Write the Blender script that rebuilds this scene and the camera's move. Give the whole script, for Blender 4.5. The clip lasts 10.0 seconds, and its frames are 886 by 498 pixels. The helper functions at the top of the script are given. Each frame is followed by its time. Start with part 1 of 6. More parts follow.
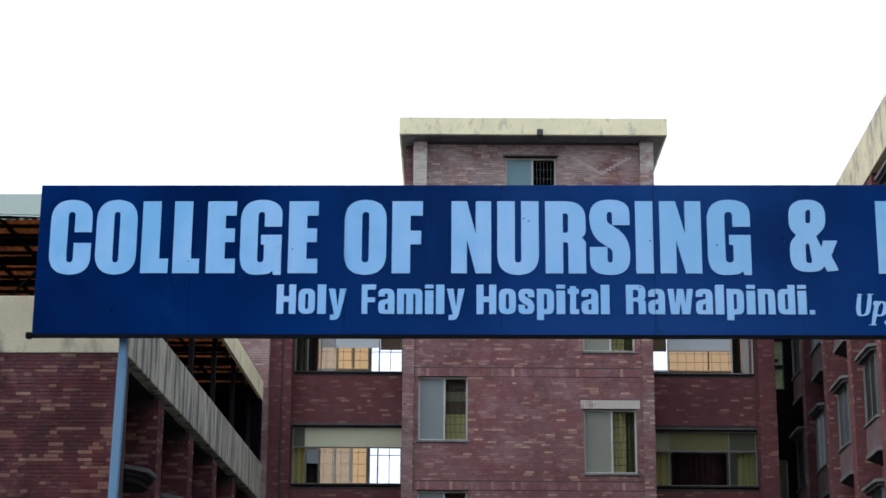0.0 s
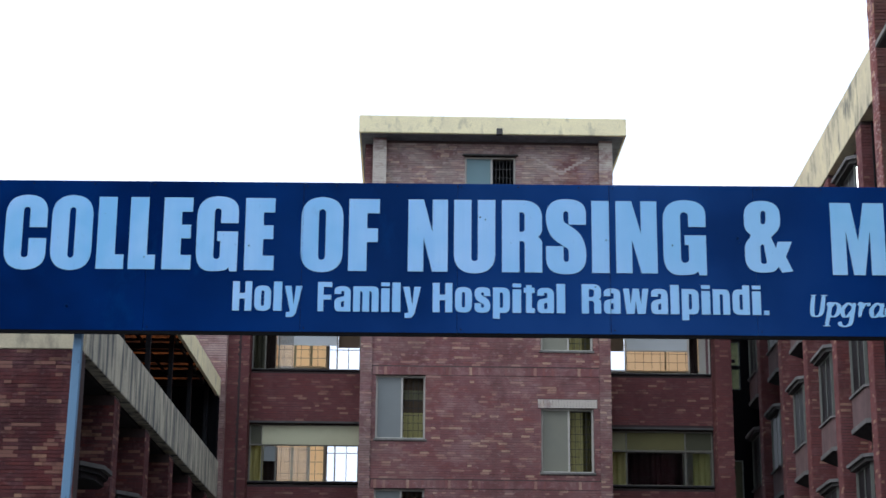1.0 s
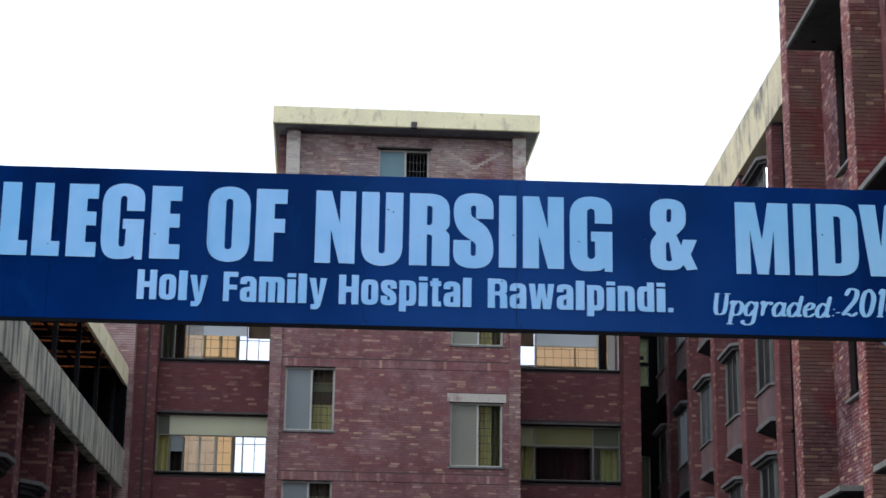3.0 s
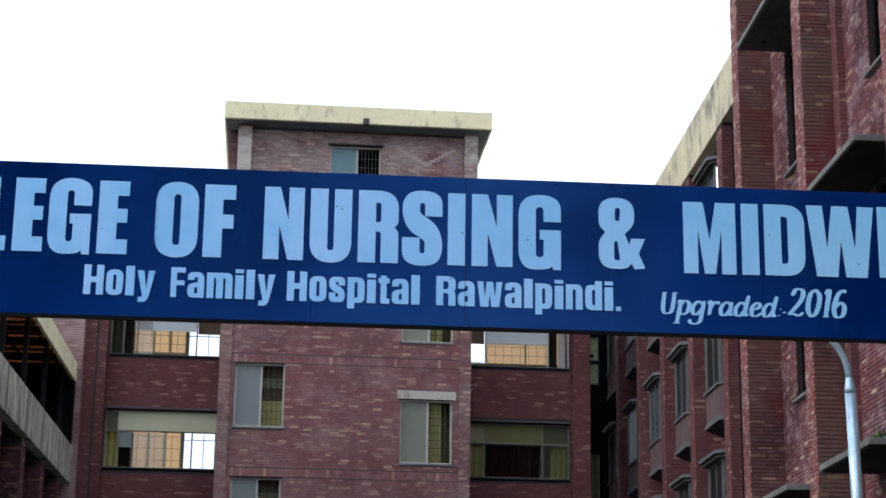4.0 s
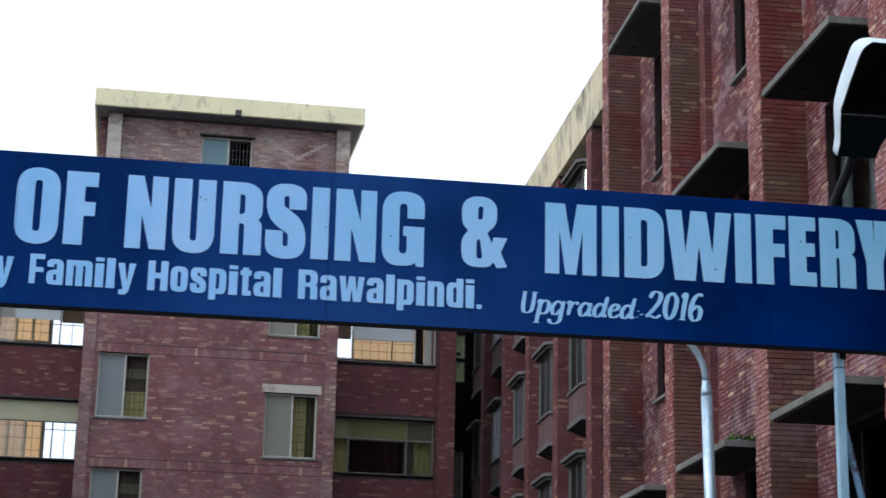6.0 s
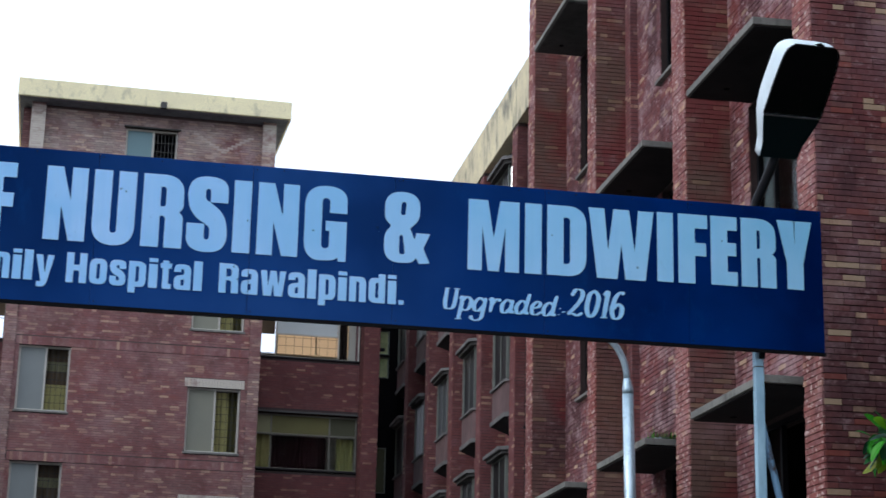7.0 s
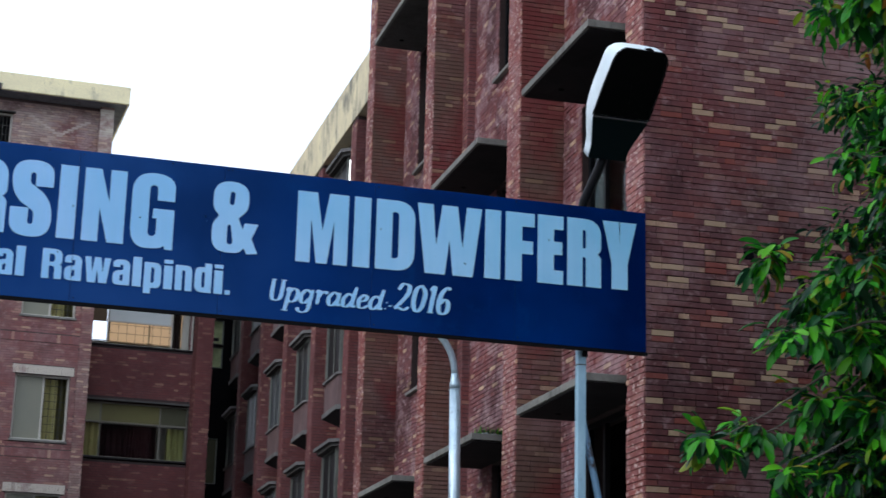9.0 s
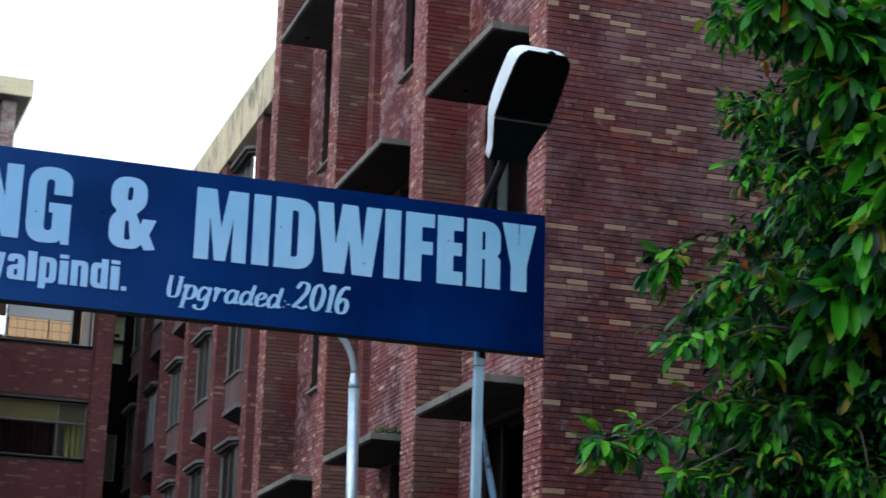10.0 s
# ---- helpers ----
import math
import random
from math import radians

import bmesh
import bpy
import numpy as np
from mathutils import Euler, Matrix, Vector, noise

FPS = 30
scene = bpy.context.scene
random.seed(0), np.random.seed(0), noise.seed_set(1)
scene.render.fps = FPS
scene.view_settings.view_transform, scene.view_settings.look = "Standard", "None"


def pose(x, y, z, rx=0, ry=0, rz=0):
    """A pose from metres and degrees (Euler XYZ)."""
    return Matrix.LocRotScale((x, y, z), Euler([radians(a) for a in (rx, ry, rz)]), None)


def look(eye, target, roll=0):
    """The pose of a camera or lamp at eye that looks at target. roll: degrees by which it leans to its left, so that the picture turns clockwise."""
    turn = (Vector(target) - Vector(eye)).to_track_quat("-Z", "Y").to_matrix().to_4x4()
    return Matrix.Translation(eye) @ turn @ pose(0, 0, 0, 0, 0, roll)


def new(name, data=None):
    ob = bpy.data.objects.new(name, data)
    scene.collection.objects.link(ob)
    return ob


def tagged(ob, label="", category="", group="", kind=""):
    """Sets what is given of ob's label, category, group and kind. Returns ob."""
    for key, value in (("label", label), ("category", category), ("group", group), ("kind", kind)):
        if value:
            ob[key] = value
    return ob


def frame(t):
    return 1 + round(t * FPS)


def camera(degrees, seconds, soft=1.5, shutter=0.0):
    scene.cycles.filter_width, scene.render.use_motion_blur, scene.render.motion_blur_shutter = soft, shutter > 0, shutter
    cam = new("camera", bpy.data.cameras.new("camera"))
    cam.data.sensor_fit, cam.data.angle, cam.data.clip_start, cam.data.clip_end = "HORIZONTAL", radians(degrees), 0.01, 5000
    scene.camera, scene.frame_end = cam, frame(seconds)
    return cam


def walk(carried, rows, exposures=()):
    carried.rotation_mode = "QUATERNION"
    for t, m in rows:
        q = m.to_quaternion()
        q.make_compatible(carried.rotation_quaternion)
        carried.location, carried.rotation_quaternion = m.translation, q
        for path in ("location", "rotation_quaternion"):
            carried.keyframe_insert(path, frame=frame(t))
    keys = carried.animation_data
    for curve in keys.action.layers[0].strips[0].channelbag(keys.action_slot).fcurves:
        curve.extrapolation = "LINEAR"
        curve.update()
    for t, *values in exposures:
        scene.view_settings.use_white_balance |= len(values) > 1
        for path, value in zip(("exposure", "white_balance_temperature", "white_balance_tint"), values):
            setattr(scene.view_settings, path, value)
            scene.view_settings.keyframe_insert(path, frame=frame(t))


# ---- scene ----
cam = camera(27.8, 10.0, shutter=0.5)
PATH = [
    (0, (3.536, -13.55, 1.824), (3.489, -11.624, 2.361), 0.4),
    (0.5, (3.552, -13.556, 1.82), (3.526, -11.63, 2.356), 0.4),
    (1, (3.561, -13.559, 1.817), (3.559, -11.632, 2.353), 0.5),
    (1.5, (3.576, -13.566, 1.813), (3.596, -11.639, 2.347), 0.5),
    (2, (3.592, -13.566, 1.813), (3.637, -11.638, 2.345), 0.5),
    (2.5, (3.605, -13.558, 1.813), (3.674, -11.631, 2.344), 0.7),
    (4, (3.645, -13.557, 1.818), (3.792, -11.634, 2.345), 0.8),
    (4.5, (3.662, -13.581, 1.81), (3.838, -11.66, 2.338), 0.9),
    (5, (3.678, -13.602, 1.81), (3.888, -11.684, 2.336), 0.9),
    (5.5, (3.693, -13.626, 1.798), (3.942, -11.712, 2.324), 1.1),
    (7, (3.749, -13.571, 1.81), (4.119, -11.677, 2.333), 1.3),
    (7.5, (3.769, -13.578, 1.81), (4.18, -11.692, 2.332), 1.3),
    (8, (3.79, -13.595, 1.804), (4.243, -11.718, 2.325), 1.4),
    (8.5, (3.811, -13.619, 1.802), (4.308, -11.753, 2.322), 1.4),
    (9, (3.842, -13.621, 1.808), (4.385, -11.767, 2.328), 1.5),
    (9.5, (3.865, -13.623, 1.804), (4.456, -11.785, 2.325), 1.5),
    (10, (3.895, -13.634, 1.813), (4.537, -11.814, 2.335), 1.6),
]
walk(cam, [(t, look(eye, target, roll)) for t, eye, target, roll in PATH])

# ---- world and sun: a bright overcast evening ----
SUN_DIR = Vector((-0.84, -0.22, 0.50)).normalized()
world = bpy.data.worlds.new("overcast_sky")
scene.world = world
world.use_nodes = True
wn = world.node_tree
wn.nodes.clear()
w_out = wn.nodes.new("ShaderNodeOutputWorld")
w_bg = wn.nodes.new("ShaderNodeBackground")
w_sky = wn.nodes.new("ShaderNodeTexSky")
w_sky.sky_type, w_sky.sun_disc = "NISHITA", False
w_sky.sun_elevation = math.asin(SUN_DIR.z)
w_sky.sun_rotation = math.atan2(SUN_DIR.x, SUN_DIR.y)
w_sky.dust_density, w_sky.air_density = 4.0, 1.0
w_mul = wn.nodes.new("ShaderNodeMix")
w_mul.data_type, w_mul.blend_type = "RGBA", "MIX"
w_mul.inputs[0].default_value = 0.93
w_mul.inputs[7].default_value = (8.15, 9.2, 11.2, 1)
wn.links.new(w_sky.outputs[0], w_mul.inputs[6])
w_at = wn.nodes.new("ShaderNodeTexCoord")
w_up = wn.nodes.new("ShaderNodeSeparateXYZ")
wn.links.new(w_at.outputs["Generated"], w_up.inputs[0])
w_rise = wn.nodes.new("ShaderNodeMapRange")
w_rise.inputs[1].default_value, w_rise.inputs[2].default_value = 0.0, 1.0
w_rise.inputs[3].default_value, w_rise.inputs[4].default_value = 0.116, 0.215
wn.links.new(w_up.outputs[2], w_rise.inputs[0])
wn.links.new(w_rise.outputs[0], w_bg.inputs[1])
wn.links.new(w_mul.outputs[2], w_bg.inputs[0])
wn.links.new(w_bg.outputs[0], w_out.inputs[0])

sun_data = bpy.data.lights.new("sun", "SUN")
sun_data.energy, sun_data.angle, sun_data.color = 0.72, radians(32), (1.0, 0.96, 0.92)
sun_ob = new("sun", sun_data)
sun_ob.matrix_world = look((0, 0, 60), Vector((0, 0, 60)) - SUN_DIR)


# ---- materials ----
class Nodes:
    """A small helper round one material's node tree."""

    def __init__(self, name, rough=0.8, metal=0.0, shine=0.12):
        self.mat = bpy.data.materials.new(name)
        self.mat.use_nodes = True
        self.nt = self.mat.node_tree
        self.bsdf = self.nt.nodes["Principled BSDF"]
        self.bsdf.inputs["Roughness"].default_value = rough
        self.bsdf.inputs["Metallic"].default_value = metal
        self.bsdf.inputs["Specular IOR Level"].default_value = shine
        self.pos = self.nt.nodes.new("ShaderNodeNewGeometry")

    def node(self, kind, **values):
        n = self.nt.nodes.new(kind)
        for key, value in values.items():
            n.inputs[key.replace("_", " ")].default_value = value
        return n

    def link(self, a, b):
        self.nt.links.new(a, b)

    def noise(self, scale, detail=4.0, rough=0.55, vec=None, stretch=None):
        n = self.node("ShaderNodeTexNoise", Scale=scale, Detail=detail, Roughness=rough)
        src = vec or self.pos.outputs["Position"]
        if stretch:
            m = self.nt.nodes.new("ShaderNodeVectorMath")
            m.operation = "MULTIPLY"
            m.inputs[1].default_value = stretch
            self.link(src, m.inputs[0])
            src = m.outputs[0]
        self.link(src, n.inputs["Vector"])
        return n.outputs["Fac"]

    def ramp(self, fac, stops, constant=False):
        r = self.nt.nodes.new("ShaderNodeValToRGB")
        els = r.color_ramp.elements
        while len(els) < len(stops):
            els.new(0.5)
        for e, (p, c) in zip(els, stops):
            e.position, e.color = p, (*c, 1) if len(c) == 3 else c
        if constant:
            r.color_ramp.interpolation = "CONSTANT"
        self.link(fac, r.inputs[0])
        return r.outputs[0]

    def mix(self, fac, a, b, mode="MIX"):
        m = self.nt.nodes.new("ShaderNodeMix")
        m.data_type, m.blend_type = "RGBA", mode
        for value, slot in ((fac, 0), (a, 6), (b, 7)):
            if isinstance(value, (int, float)):
                m.inputs[slot].default_value = value
            elif isinstance(value, tuple):
                m.inputs[slot].default_value = (*value, 1)
            else:
                self.link(value, m.inputs[slot])
        return m.outputs[2]

    def math(self, op, a, b=0.0):
        m = self.nt.nodes.new("ShaderNodeMath")
        m.operation = op
        for n, v in enumerate((a, b)):
            if isinstance(v, (int, float)):
                m.inputs[n].default_value = v
            else:
                self.link(v, m.inputs[n])
        return m.outputs[0]

    def grey(self, fac, lo, hi, a=0.0, b=1.0):
        m = self.nt.nodes.new("ShaderNodeMapRange")
        m.inputs[1].default_value, m.inputs[2].default_value = lo, hi
        m.inputs[3].default_value, m.inputs[4].default_value = a, b
        self.link(fac, m.inputs[0])
        return m.outputs[0]

    def bump(self, height, strength=0.3, dist=0.02):
        b = self.nt.nodes.new("ShaderNodeBump")
        b.inputs["Strength"].default_value, b.inputs["Distance"].default_value = strength, dist
        self.link(height, b.inputs["Height"])
        self.link(b.outputs[0], self.bsdf.inputs["Normal"])

    def colour(self, c):
        if isinstance(c, tuple):
            self.bsdf.inputs["Base Color"].default_value = (*c, 1)
        else:
            self.link(c, self.bsdf.inputs["Base Color"])
        return self.mat

    def along(self, lo, hi, a=0.0, b=1.0):
        """A value that runs from a to b between two places along x."""
        p = self.nt.nodes.new("ShaderNodeSeparateXYZ")
        self.link(self.pos.outputs["Position"], p.inputs[0])
        return self.grey(p.outputs[0], lo, hi, a, b)

    def wall_uv(self):
        """Metres along the wall and up it, whichever way the wall faces."""
        p = self.nt.nodes.new("ShaderNodeSeparateXYZ")
        self.link(self.pos.outputs["Position"], p.inputs[0])
        n = self.nt.nodes.new("ShaderNodeSeparateXYZ")
        self.link(self.pos.outputs["True Normal"], n.inputs[0])
        facing = self.math("GREATER_THAN", self.math("ABSOLUTE", n.outputs[0]), 0.6)
        along = self.math("ADD", self.math("MULTIPLY", p.outputs[1], facing),
                          self.math("MULTIPLY", p.outputs[0], self.math("SUBTRACT", 1.0, facing)))
        c = self.nt.nodes.new("ShaderNodeCombineXYZ")
        self.link(along, c.inputs[0])
        self.link(p.outputs[2], c.inputs[1])
        return c.outputs[0]


# fired clay, from nearly black-purple to orange, with cream headers
CLAY = [(0.0, (0.172, 0.076, 0.080)), (0.18, (0.203, 0.084, 0.085)), (0.38, (0.185, 0.083, 0.089)),
        (0.56, (0.213, 0.087, 0.087)), (0.70, (0.198, 0.095, 0.101)), (0.80, (0.234, 0.085, 0.078)),
        (0.86, (0.286, 0.157, 0.138)), (0.915, (0.374, 0.228, 0.180)), (0.945, (0.603, 0.418, 0.285))]


def weathered_clay(k, value, bloom=0.35):
    """Brick colour from a per-brick value, with soot, red wash and lime bloom over many bricks."""
    col = k.ramp(value, CLAY, constant=True)
    grain = k.noise(38.0, 3.0)
    col = k.mix(k.grey(grain, 0.35, 0.75, 0.0, 0.35), col, (0.085, 0.036, 0.036))
    wash = k.noise(0.55, 4.0, 0.6)
    col = k.mix(k.grey(wash, 0.50, 0.64, 0.0, 0.66), col, (0.190, 0.044, 0.040))
    soot = k.noise(0.9, 6.0, 0.65, stretch=(1.0, 1.0, 0.6))
    col = k.mix(k.grey(soot, 0.47, 0.60, 0.0, 0.70), col, (0.066, 0.030, 0.034))
    lime = k.noise(1.3, 8.0, 0.72, stretch=(1.0, 1.0, 1.2))
    col = k.mix(k.grey(lime, 0.51, 0.64, 0.0, bloom), col, (0.34, 0.225, 0.235))
    spots = k.noise(7.5, 5.0, 0.65, stretch=(1.0, 1.0, 1.6))
    col = k.mix(k.grey(spots, 0.56, 0.66, 0.0, bloom), col, (0.40, 0.28, 0.28))
    return col


def brick_piece_material(name, per_object, bloom=0.52, warm=0.0, red=0.0, pale=0.0, brown=0.0, lift=0.0, calm=0.0, cream=0.0):
    """Bricks as pieces. warm: fresh orange-red chips; red: wet-looking red patches; pale: limewashed patches;
    cream: share of pale cream bricks, laid in clusters; brown: dull brown cast; lift: share of single bricks that are fired lighter."""
    k = Nodes(name, 0.80)
    if per_object:
        value = k.nt.nodes.new("ShaderNodeObjectInfo").outputs["Random"]
    else:
        value = k.pos.outputs["Random Per Island"]
    k.bump(k.noise(55.0, 4.0), 0.35, 0.006)
    col = weathered_clay(k, value, bloom)
    if lift:
        other = k.math("FRACT", k.math("MULTIPLY", value, 37.0))
        col = k.mix(k.math("MULTIPLY", k.math("GREATER_THAN", other, 1.0 - lift), 0.7), col, (0.42, 0.255, 0.195))
    if calm:
        col = k.mix(calm, col, (0.245, 0.097, 0.092))
    if brown:
        col = k.mix(brown, col, (0.37, 0.268, 0.264), "MULTIPLY")
    if red:
        patch = k.noise(0.62, 4.0, 0.6, stretch=(1.0, 0.35, 1.0))
        col = k.mix(k.grey(k.noise(0.5, 4.0, 0.6), 0.36, 0.56, 0.12, 0.68), col, (0.150, 0.098, 0.072))
        col = k.mix(k.grey(patch, 0.50, 0.61, 0.0, red), col, (0.175, 0.026, 0.028))
        other = k.math("FRACT", k.math("MULTIPLY", value, 23.0))
        col = k.mix(k.math("MULTIPLY", k.math("GREATER_THAN", other, 0.965), 0.36), col, (0.31, 0.22, 0.13))
    if pale:
        patch = k.noise(0.8, 6.0, 0.65, stretch=(1.0, 1.0, 1.5))
        each = k.grey(k.math("FRACT", k.math("MULTIPLY", value, 61.0)), 0.0, 1.0, 0.55, 1.0)
        col = k.mix(k.math("MULTIPLY", k.grey(patch, 0.40, 0.58, pale * 0.25, pale), each), col, (0.52, 0.475, 0.41))
    if cream:
        odd = k.math("FRACT", k.math("MULTIPLY", value, 83.0))
        cluster = k.grey(k.noise(0.9, 3.0, 0.5, stretch=(1.0, 1.0, 0.7)), 0.40, 0.62, 0.35 * cream, 1.35 * cream)
        col = k.mix(k.math("MULTIPLY", k.math("LESS_THAN", odd, cluster), 0.60), col, (0.50, 0.37, 0.235))
        bloom_patch = k.grey(k.noise(1.6, 6.0, 0.68, stretch=(1.0, 1.0, 1.6)), 0.40, 0.60)
        col = k.mix(k.math("MULTIPLY", k.along(11.3, 13.0, 0.0, 0.55), bloom_patch), col, (0.36, 0.25, 0.25))
        ember = k.math("FRACT", k.math("MULTIPLY", value, 131.0))
        col = k.mix(k.math("MULTIPLY", k.math("LESS_THAN", ember, 0.06), 0.45), col, (0.27, 0.07, 0.05))
    if warm:
        col = k.mix(k.grey(k.noise(4.0, 4.0, 0.6), 0.35, 0.6, 0.3 * warm, warm), col, (0.42, 0.135, 0.10))
        chip = k.noise(13.0, 3.0, 0.6, stretch=(1.0, 1.0, 1.5))
        col = k.mix(k.grey(chip, 0.57, 0.64, 0.0, 0.75), col, (0.62, 0.47, 0.42))
    return k.colour(col)


def brick_wall_material(name, bloom=0.35, pale=0.0, length=0.235, course=0.064, brown=0.0, calm=0.25):
    """Brickwork for walls too far off for single bricks."""
    k = Nodes(name, 0.85)
    uv = k.wall_uv()
    b = k.node("ShaderNodeTexBrick", Scale=1.0, Mortar_Size=0.006, Mortar_Smooth=0.2, Bias=0.0,
               Brick_Width=length, Row_Height=course)
    b.inputs["Color1"].default_value, b.inputs["Color2"].default_value = (0, 0, 0, 1), (1, 1, 1, 1)
    b.inputs["Mortar"].default_value = (0.4, 0.4, 0.4, 1)
    b.offset, b.squash, b.squash_frequency = 0.5, 0.6, 3
    k.link(uv, b.inputs["Vector"])
    val = k.grey(b.outputs["Color"], 0.0, 1.0, 0.0, 1.0)
    col = weathered_clay(k, val, bloom)
    col = k.mix(calm, col, (0.232, 0.100, 0.096))
    if pale:
        patch = k.grey(k.noise(0.8, 6.0, 0.65, stretch=(1.0, 1.0, 1.5)), 0.42, 0.60, pale * 0.35, min(0.9, pale * 1.8))
        col = k.mix(patch, col, (0.41, 0.30, 0.265))
    if brown:
        col = k.mix(brown, col, (0.34, 0.28, 0.28), "MULTIPLY")
    up = k.nt.nodes.new("ShaderNodeSeparateXYZ")
    k.link(uv, up.inputs[0])
    row = k.math("FRACT", k.math("DIVIDE", up.outputs[1], course))
    bed = k.math("MULTIPLY", k.math("LESS_THAN", row, 0.13), 0.78)
    col = k.mix(k.math("MAXIMUM", bed, k.math("MULTIPLY", b.outputs["Fac"], 0.35)), col, (0.060, 0.040, 0.042))
    k.bump(k.math("SUBTRACT", k.math("MULTIPLY", k.noise(50.0), 0.4), b.outputs["Fac"]), 0.5, 0.01)
    return k.colour(col)


def concrete_material(name, base, dark, streak=0.55, stains=(0.06, 0.06, 0.055), wet=(0.52, 0.72), run=(3.5, 3.5, 0.28)):
    k = Nodes(name, 0.9)
    col = k.mix(k.grey(k.noise(1.6, 6.0, 0.65), 0.35, 0.7), base, dark)
    drip = k.noise(2.4, 5.0, 0.6, stretch=run)
    col = k.mix(k.grey(drip, *wet, 0.0, streak), col, stains)
    col = k.mix(k.grey(k.noise(34.0, 3.0), 0.4, 0.7, 0.0, 0.18), col, stains)
    k.bump(k.noise(26.0, 5.0), 0.3, 0.01)
    return k.colour(col)


def paint_material(name, base, worn, rough=0.45, scale=3.0, amount=0.4, metal=0.0, shine=0.12):
    k = Nodes(name, rough, metal, shine)
    col = k.mix(k.grey(k.noise(scale, 5.0, 0.6), 0.45, 0.75, 0.0, amount), base, worn)
    k.bump(k.noise(40.0, 3.0), 0.08, 0.004)
    return k.colour(col)


M_PIECE = brick_piece_material("clay_brick", True, 0.50, 0.0, 0.0, 0.0, 0.42, cream=0.07)
M_BRICKS = brick_piece_material("clay_bricks_joined", False, 0.50, 0.0, 0.0, 0.0, 0.42, cream=0.07)
M_BRICKS_FIN = brick_piece_material("clay_bricks_deep_red", False, 0.34, 0.0, 0.62, 0.0, 0.18)
M_BRICKS_EDGE = brick_piece_material("clay_bricks_worn_edge", False, 0.5, 0.36)
M_BRICKS_BLOOM = brick_piece_material("clay_bricks_lime_bloomed", False, 0.85)
M_BRICKS_WING = brick_piece_material("clay_bricks_dull_red", False, 0.30, 0.0, 0.0, 0.0, 0.25, 0.0, 0.4)
M_BRICKS_TOWER = brick_piece_material("tower_bricks", False, 0.52, 0.0, 0.0, 0.13, 0.0, 0.05, 0.38)
M_PIECE_TOWER = brick_piece_material("tower_brick", True, 0.52, 0.0, 0.0, 0.13, 0.0, 0.05, 0.38)
# darkened brick: the shade of the recessed galleries is in its colour
M_BRICKS_GALLERY = brick_piece_material("gallery_bricks", False, 0.25, 0.0, 0.0, 0.0, 0.54, 0.03, 0.5)
M_BRICKS_ROOF = brick_piece_material("roof_room_bricks", False, 0.85, 0.0, 0.0, 0.56, 0.0, 0.16, 0.12)
M_BRICKS_PILASTER = brick_piece_material("pilaster_bricks", False, 0.55, 0.0, 0.0, 0.34, 0.0, 0.05, 0.3)
M_BRICKS_COLUMN = brick_piece_material("limewashed_bricks", False, 0.95, 0.0, 0.0, 1.7)
M_BRICKS_LOW = brick_piece_material("brown_bricks", False, 0.30, 0.0, 0.0, 0.0, 0.76, 0.10, 0.0)
M_BRICKWALL = brick_wall_material("brickwork_red", 0.35)
M_BRICKLOW = brick_wall_material("brickwork_brown", 0.42, 0.0, 0.215, 0.060, 0.66, 0.0)
M_BRICKGALLERY = brick_wall_material("brickwork_deep_red", 0.3, 0.0, 0.235, 0.064, 0.36)
M_BRICKTOWER = brick_wall_material("brickwork_tower", 0.55, 0.07)
M_BRICKPALE = brick_wall_material("brickwork_limewashed", 0.9, 0.62)
k = Nodes("raked_mortar", 0.95)
M_MORTAR = k.colour(k.mix(k.noise(20.0), (0.040, 0.028, 0.028), (0.075, 0.055, 0.052)))
k = Nodes("soft_mortar", 0.95)
M_MORTARPALE = k.colour(k.mix(k.noise(20.0), (0.075, 0.052, 0.052), (0.13, 0.095, 0.09)))
M_CONCRETE = concrete_material("weathered_concrete", (0.23, 0.225, 0.205), (0.14, 0.138, 0.128), 0.5)
M_CREAM = concrete_material("cream_washed_concrete", (0.92, 0.83, 0.52), (0.80, 0.72, 0.47), 0.62, (0.20, 0.20, 0.165), (0.54, 0.74), (2.0, 2.0, 0.9))
M_CREAMSTAIN = concrete_material("stained_cream_concrete", (0.54, 0.48, 0.33), (0.42, 0.37, 0.26), 0.85, (0.11, 0.115, 0.105), (0.47, 0.66), (1.0, 1.0, 0.5))
M_RUNCREAM = concrete_material("cream_concrete_with_mould_runs", (0.78, 0.69, 0.45), (0.60, 0.53, 0.37), 0.85, (0.13, 0.135, 0.125), (0.50, 0.68), (1.0, 1.0, 0.5))
M_STREAKED = concrete_material("mould_streaked_concrete", (0.54, 0.50, 0.38), (0.32, 0.305, 0.25), 0.88, (0.066, 0.078, 0.086), (0.45, 0.62), (1.7, 1.7, 0.20))
M_CANOPY = concrete_material("canopy_concrete", (0.25, 0.245, 0.22), (0.14, 0.137, 0.125), 0.5, (0.045, 0.045, 0.042))
M_WINGSLAB = concrete_material("sooty_grey_concrete", (0.185, 0.178, 0.175), (0.105, 0.102, 0.10), 0.5)
M_PANEL = concrete_material("pink_grey_render", (0.165, 0.108, 0.108), (0.115, 0.076, 0.076), 0.3)
M_DARKCONC = concrete_material("dark_concrete", (0.10, 0.098, 0.095), (0.065, 0.063, 0.06), 0.4, (0.03, 0.03, 0.03))
M_SOFFITSHADE = concrete_material("shade_grey_concrete", (0.25, 0.27, 0.31), (0.15, 0.165, 0.19), 0.4, (0.04, 0.04, 0.045))
# near-black, mostly for undersides whose shade is put into the colour
M_NEARBLACK = concrete_material("near_black_plaster", (0.026, 0.024, 0.025), (0.014, 0.013, 0.014), 0.3, (0.015, 0.015, 0.015))
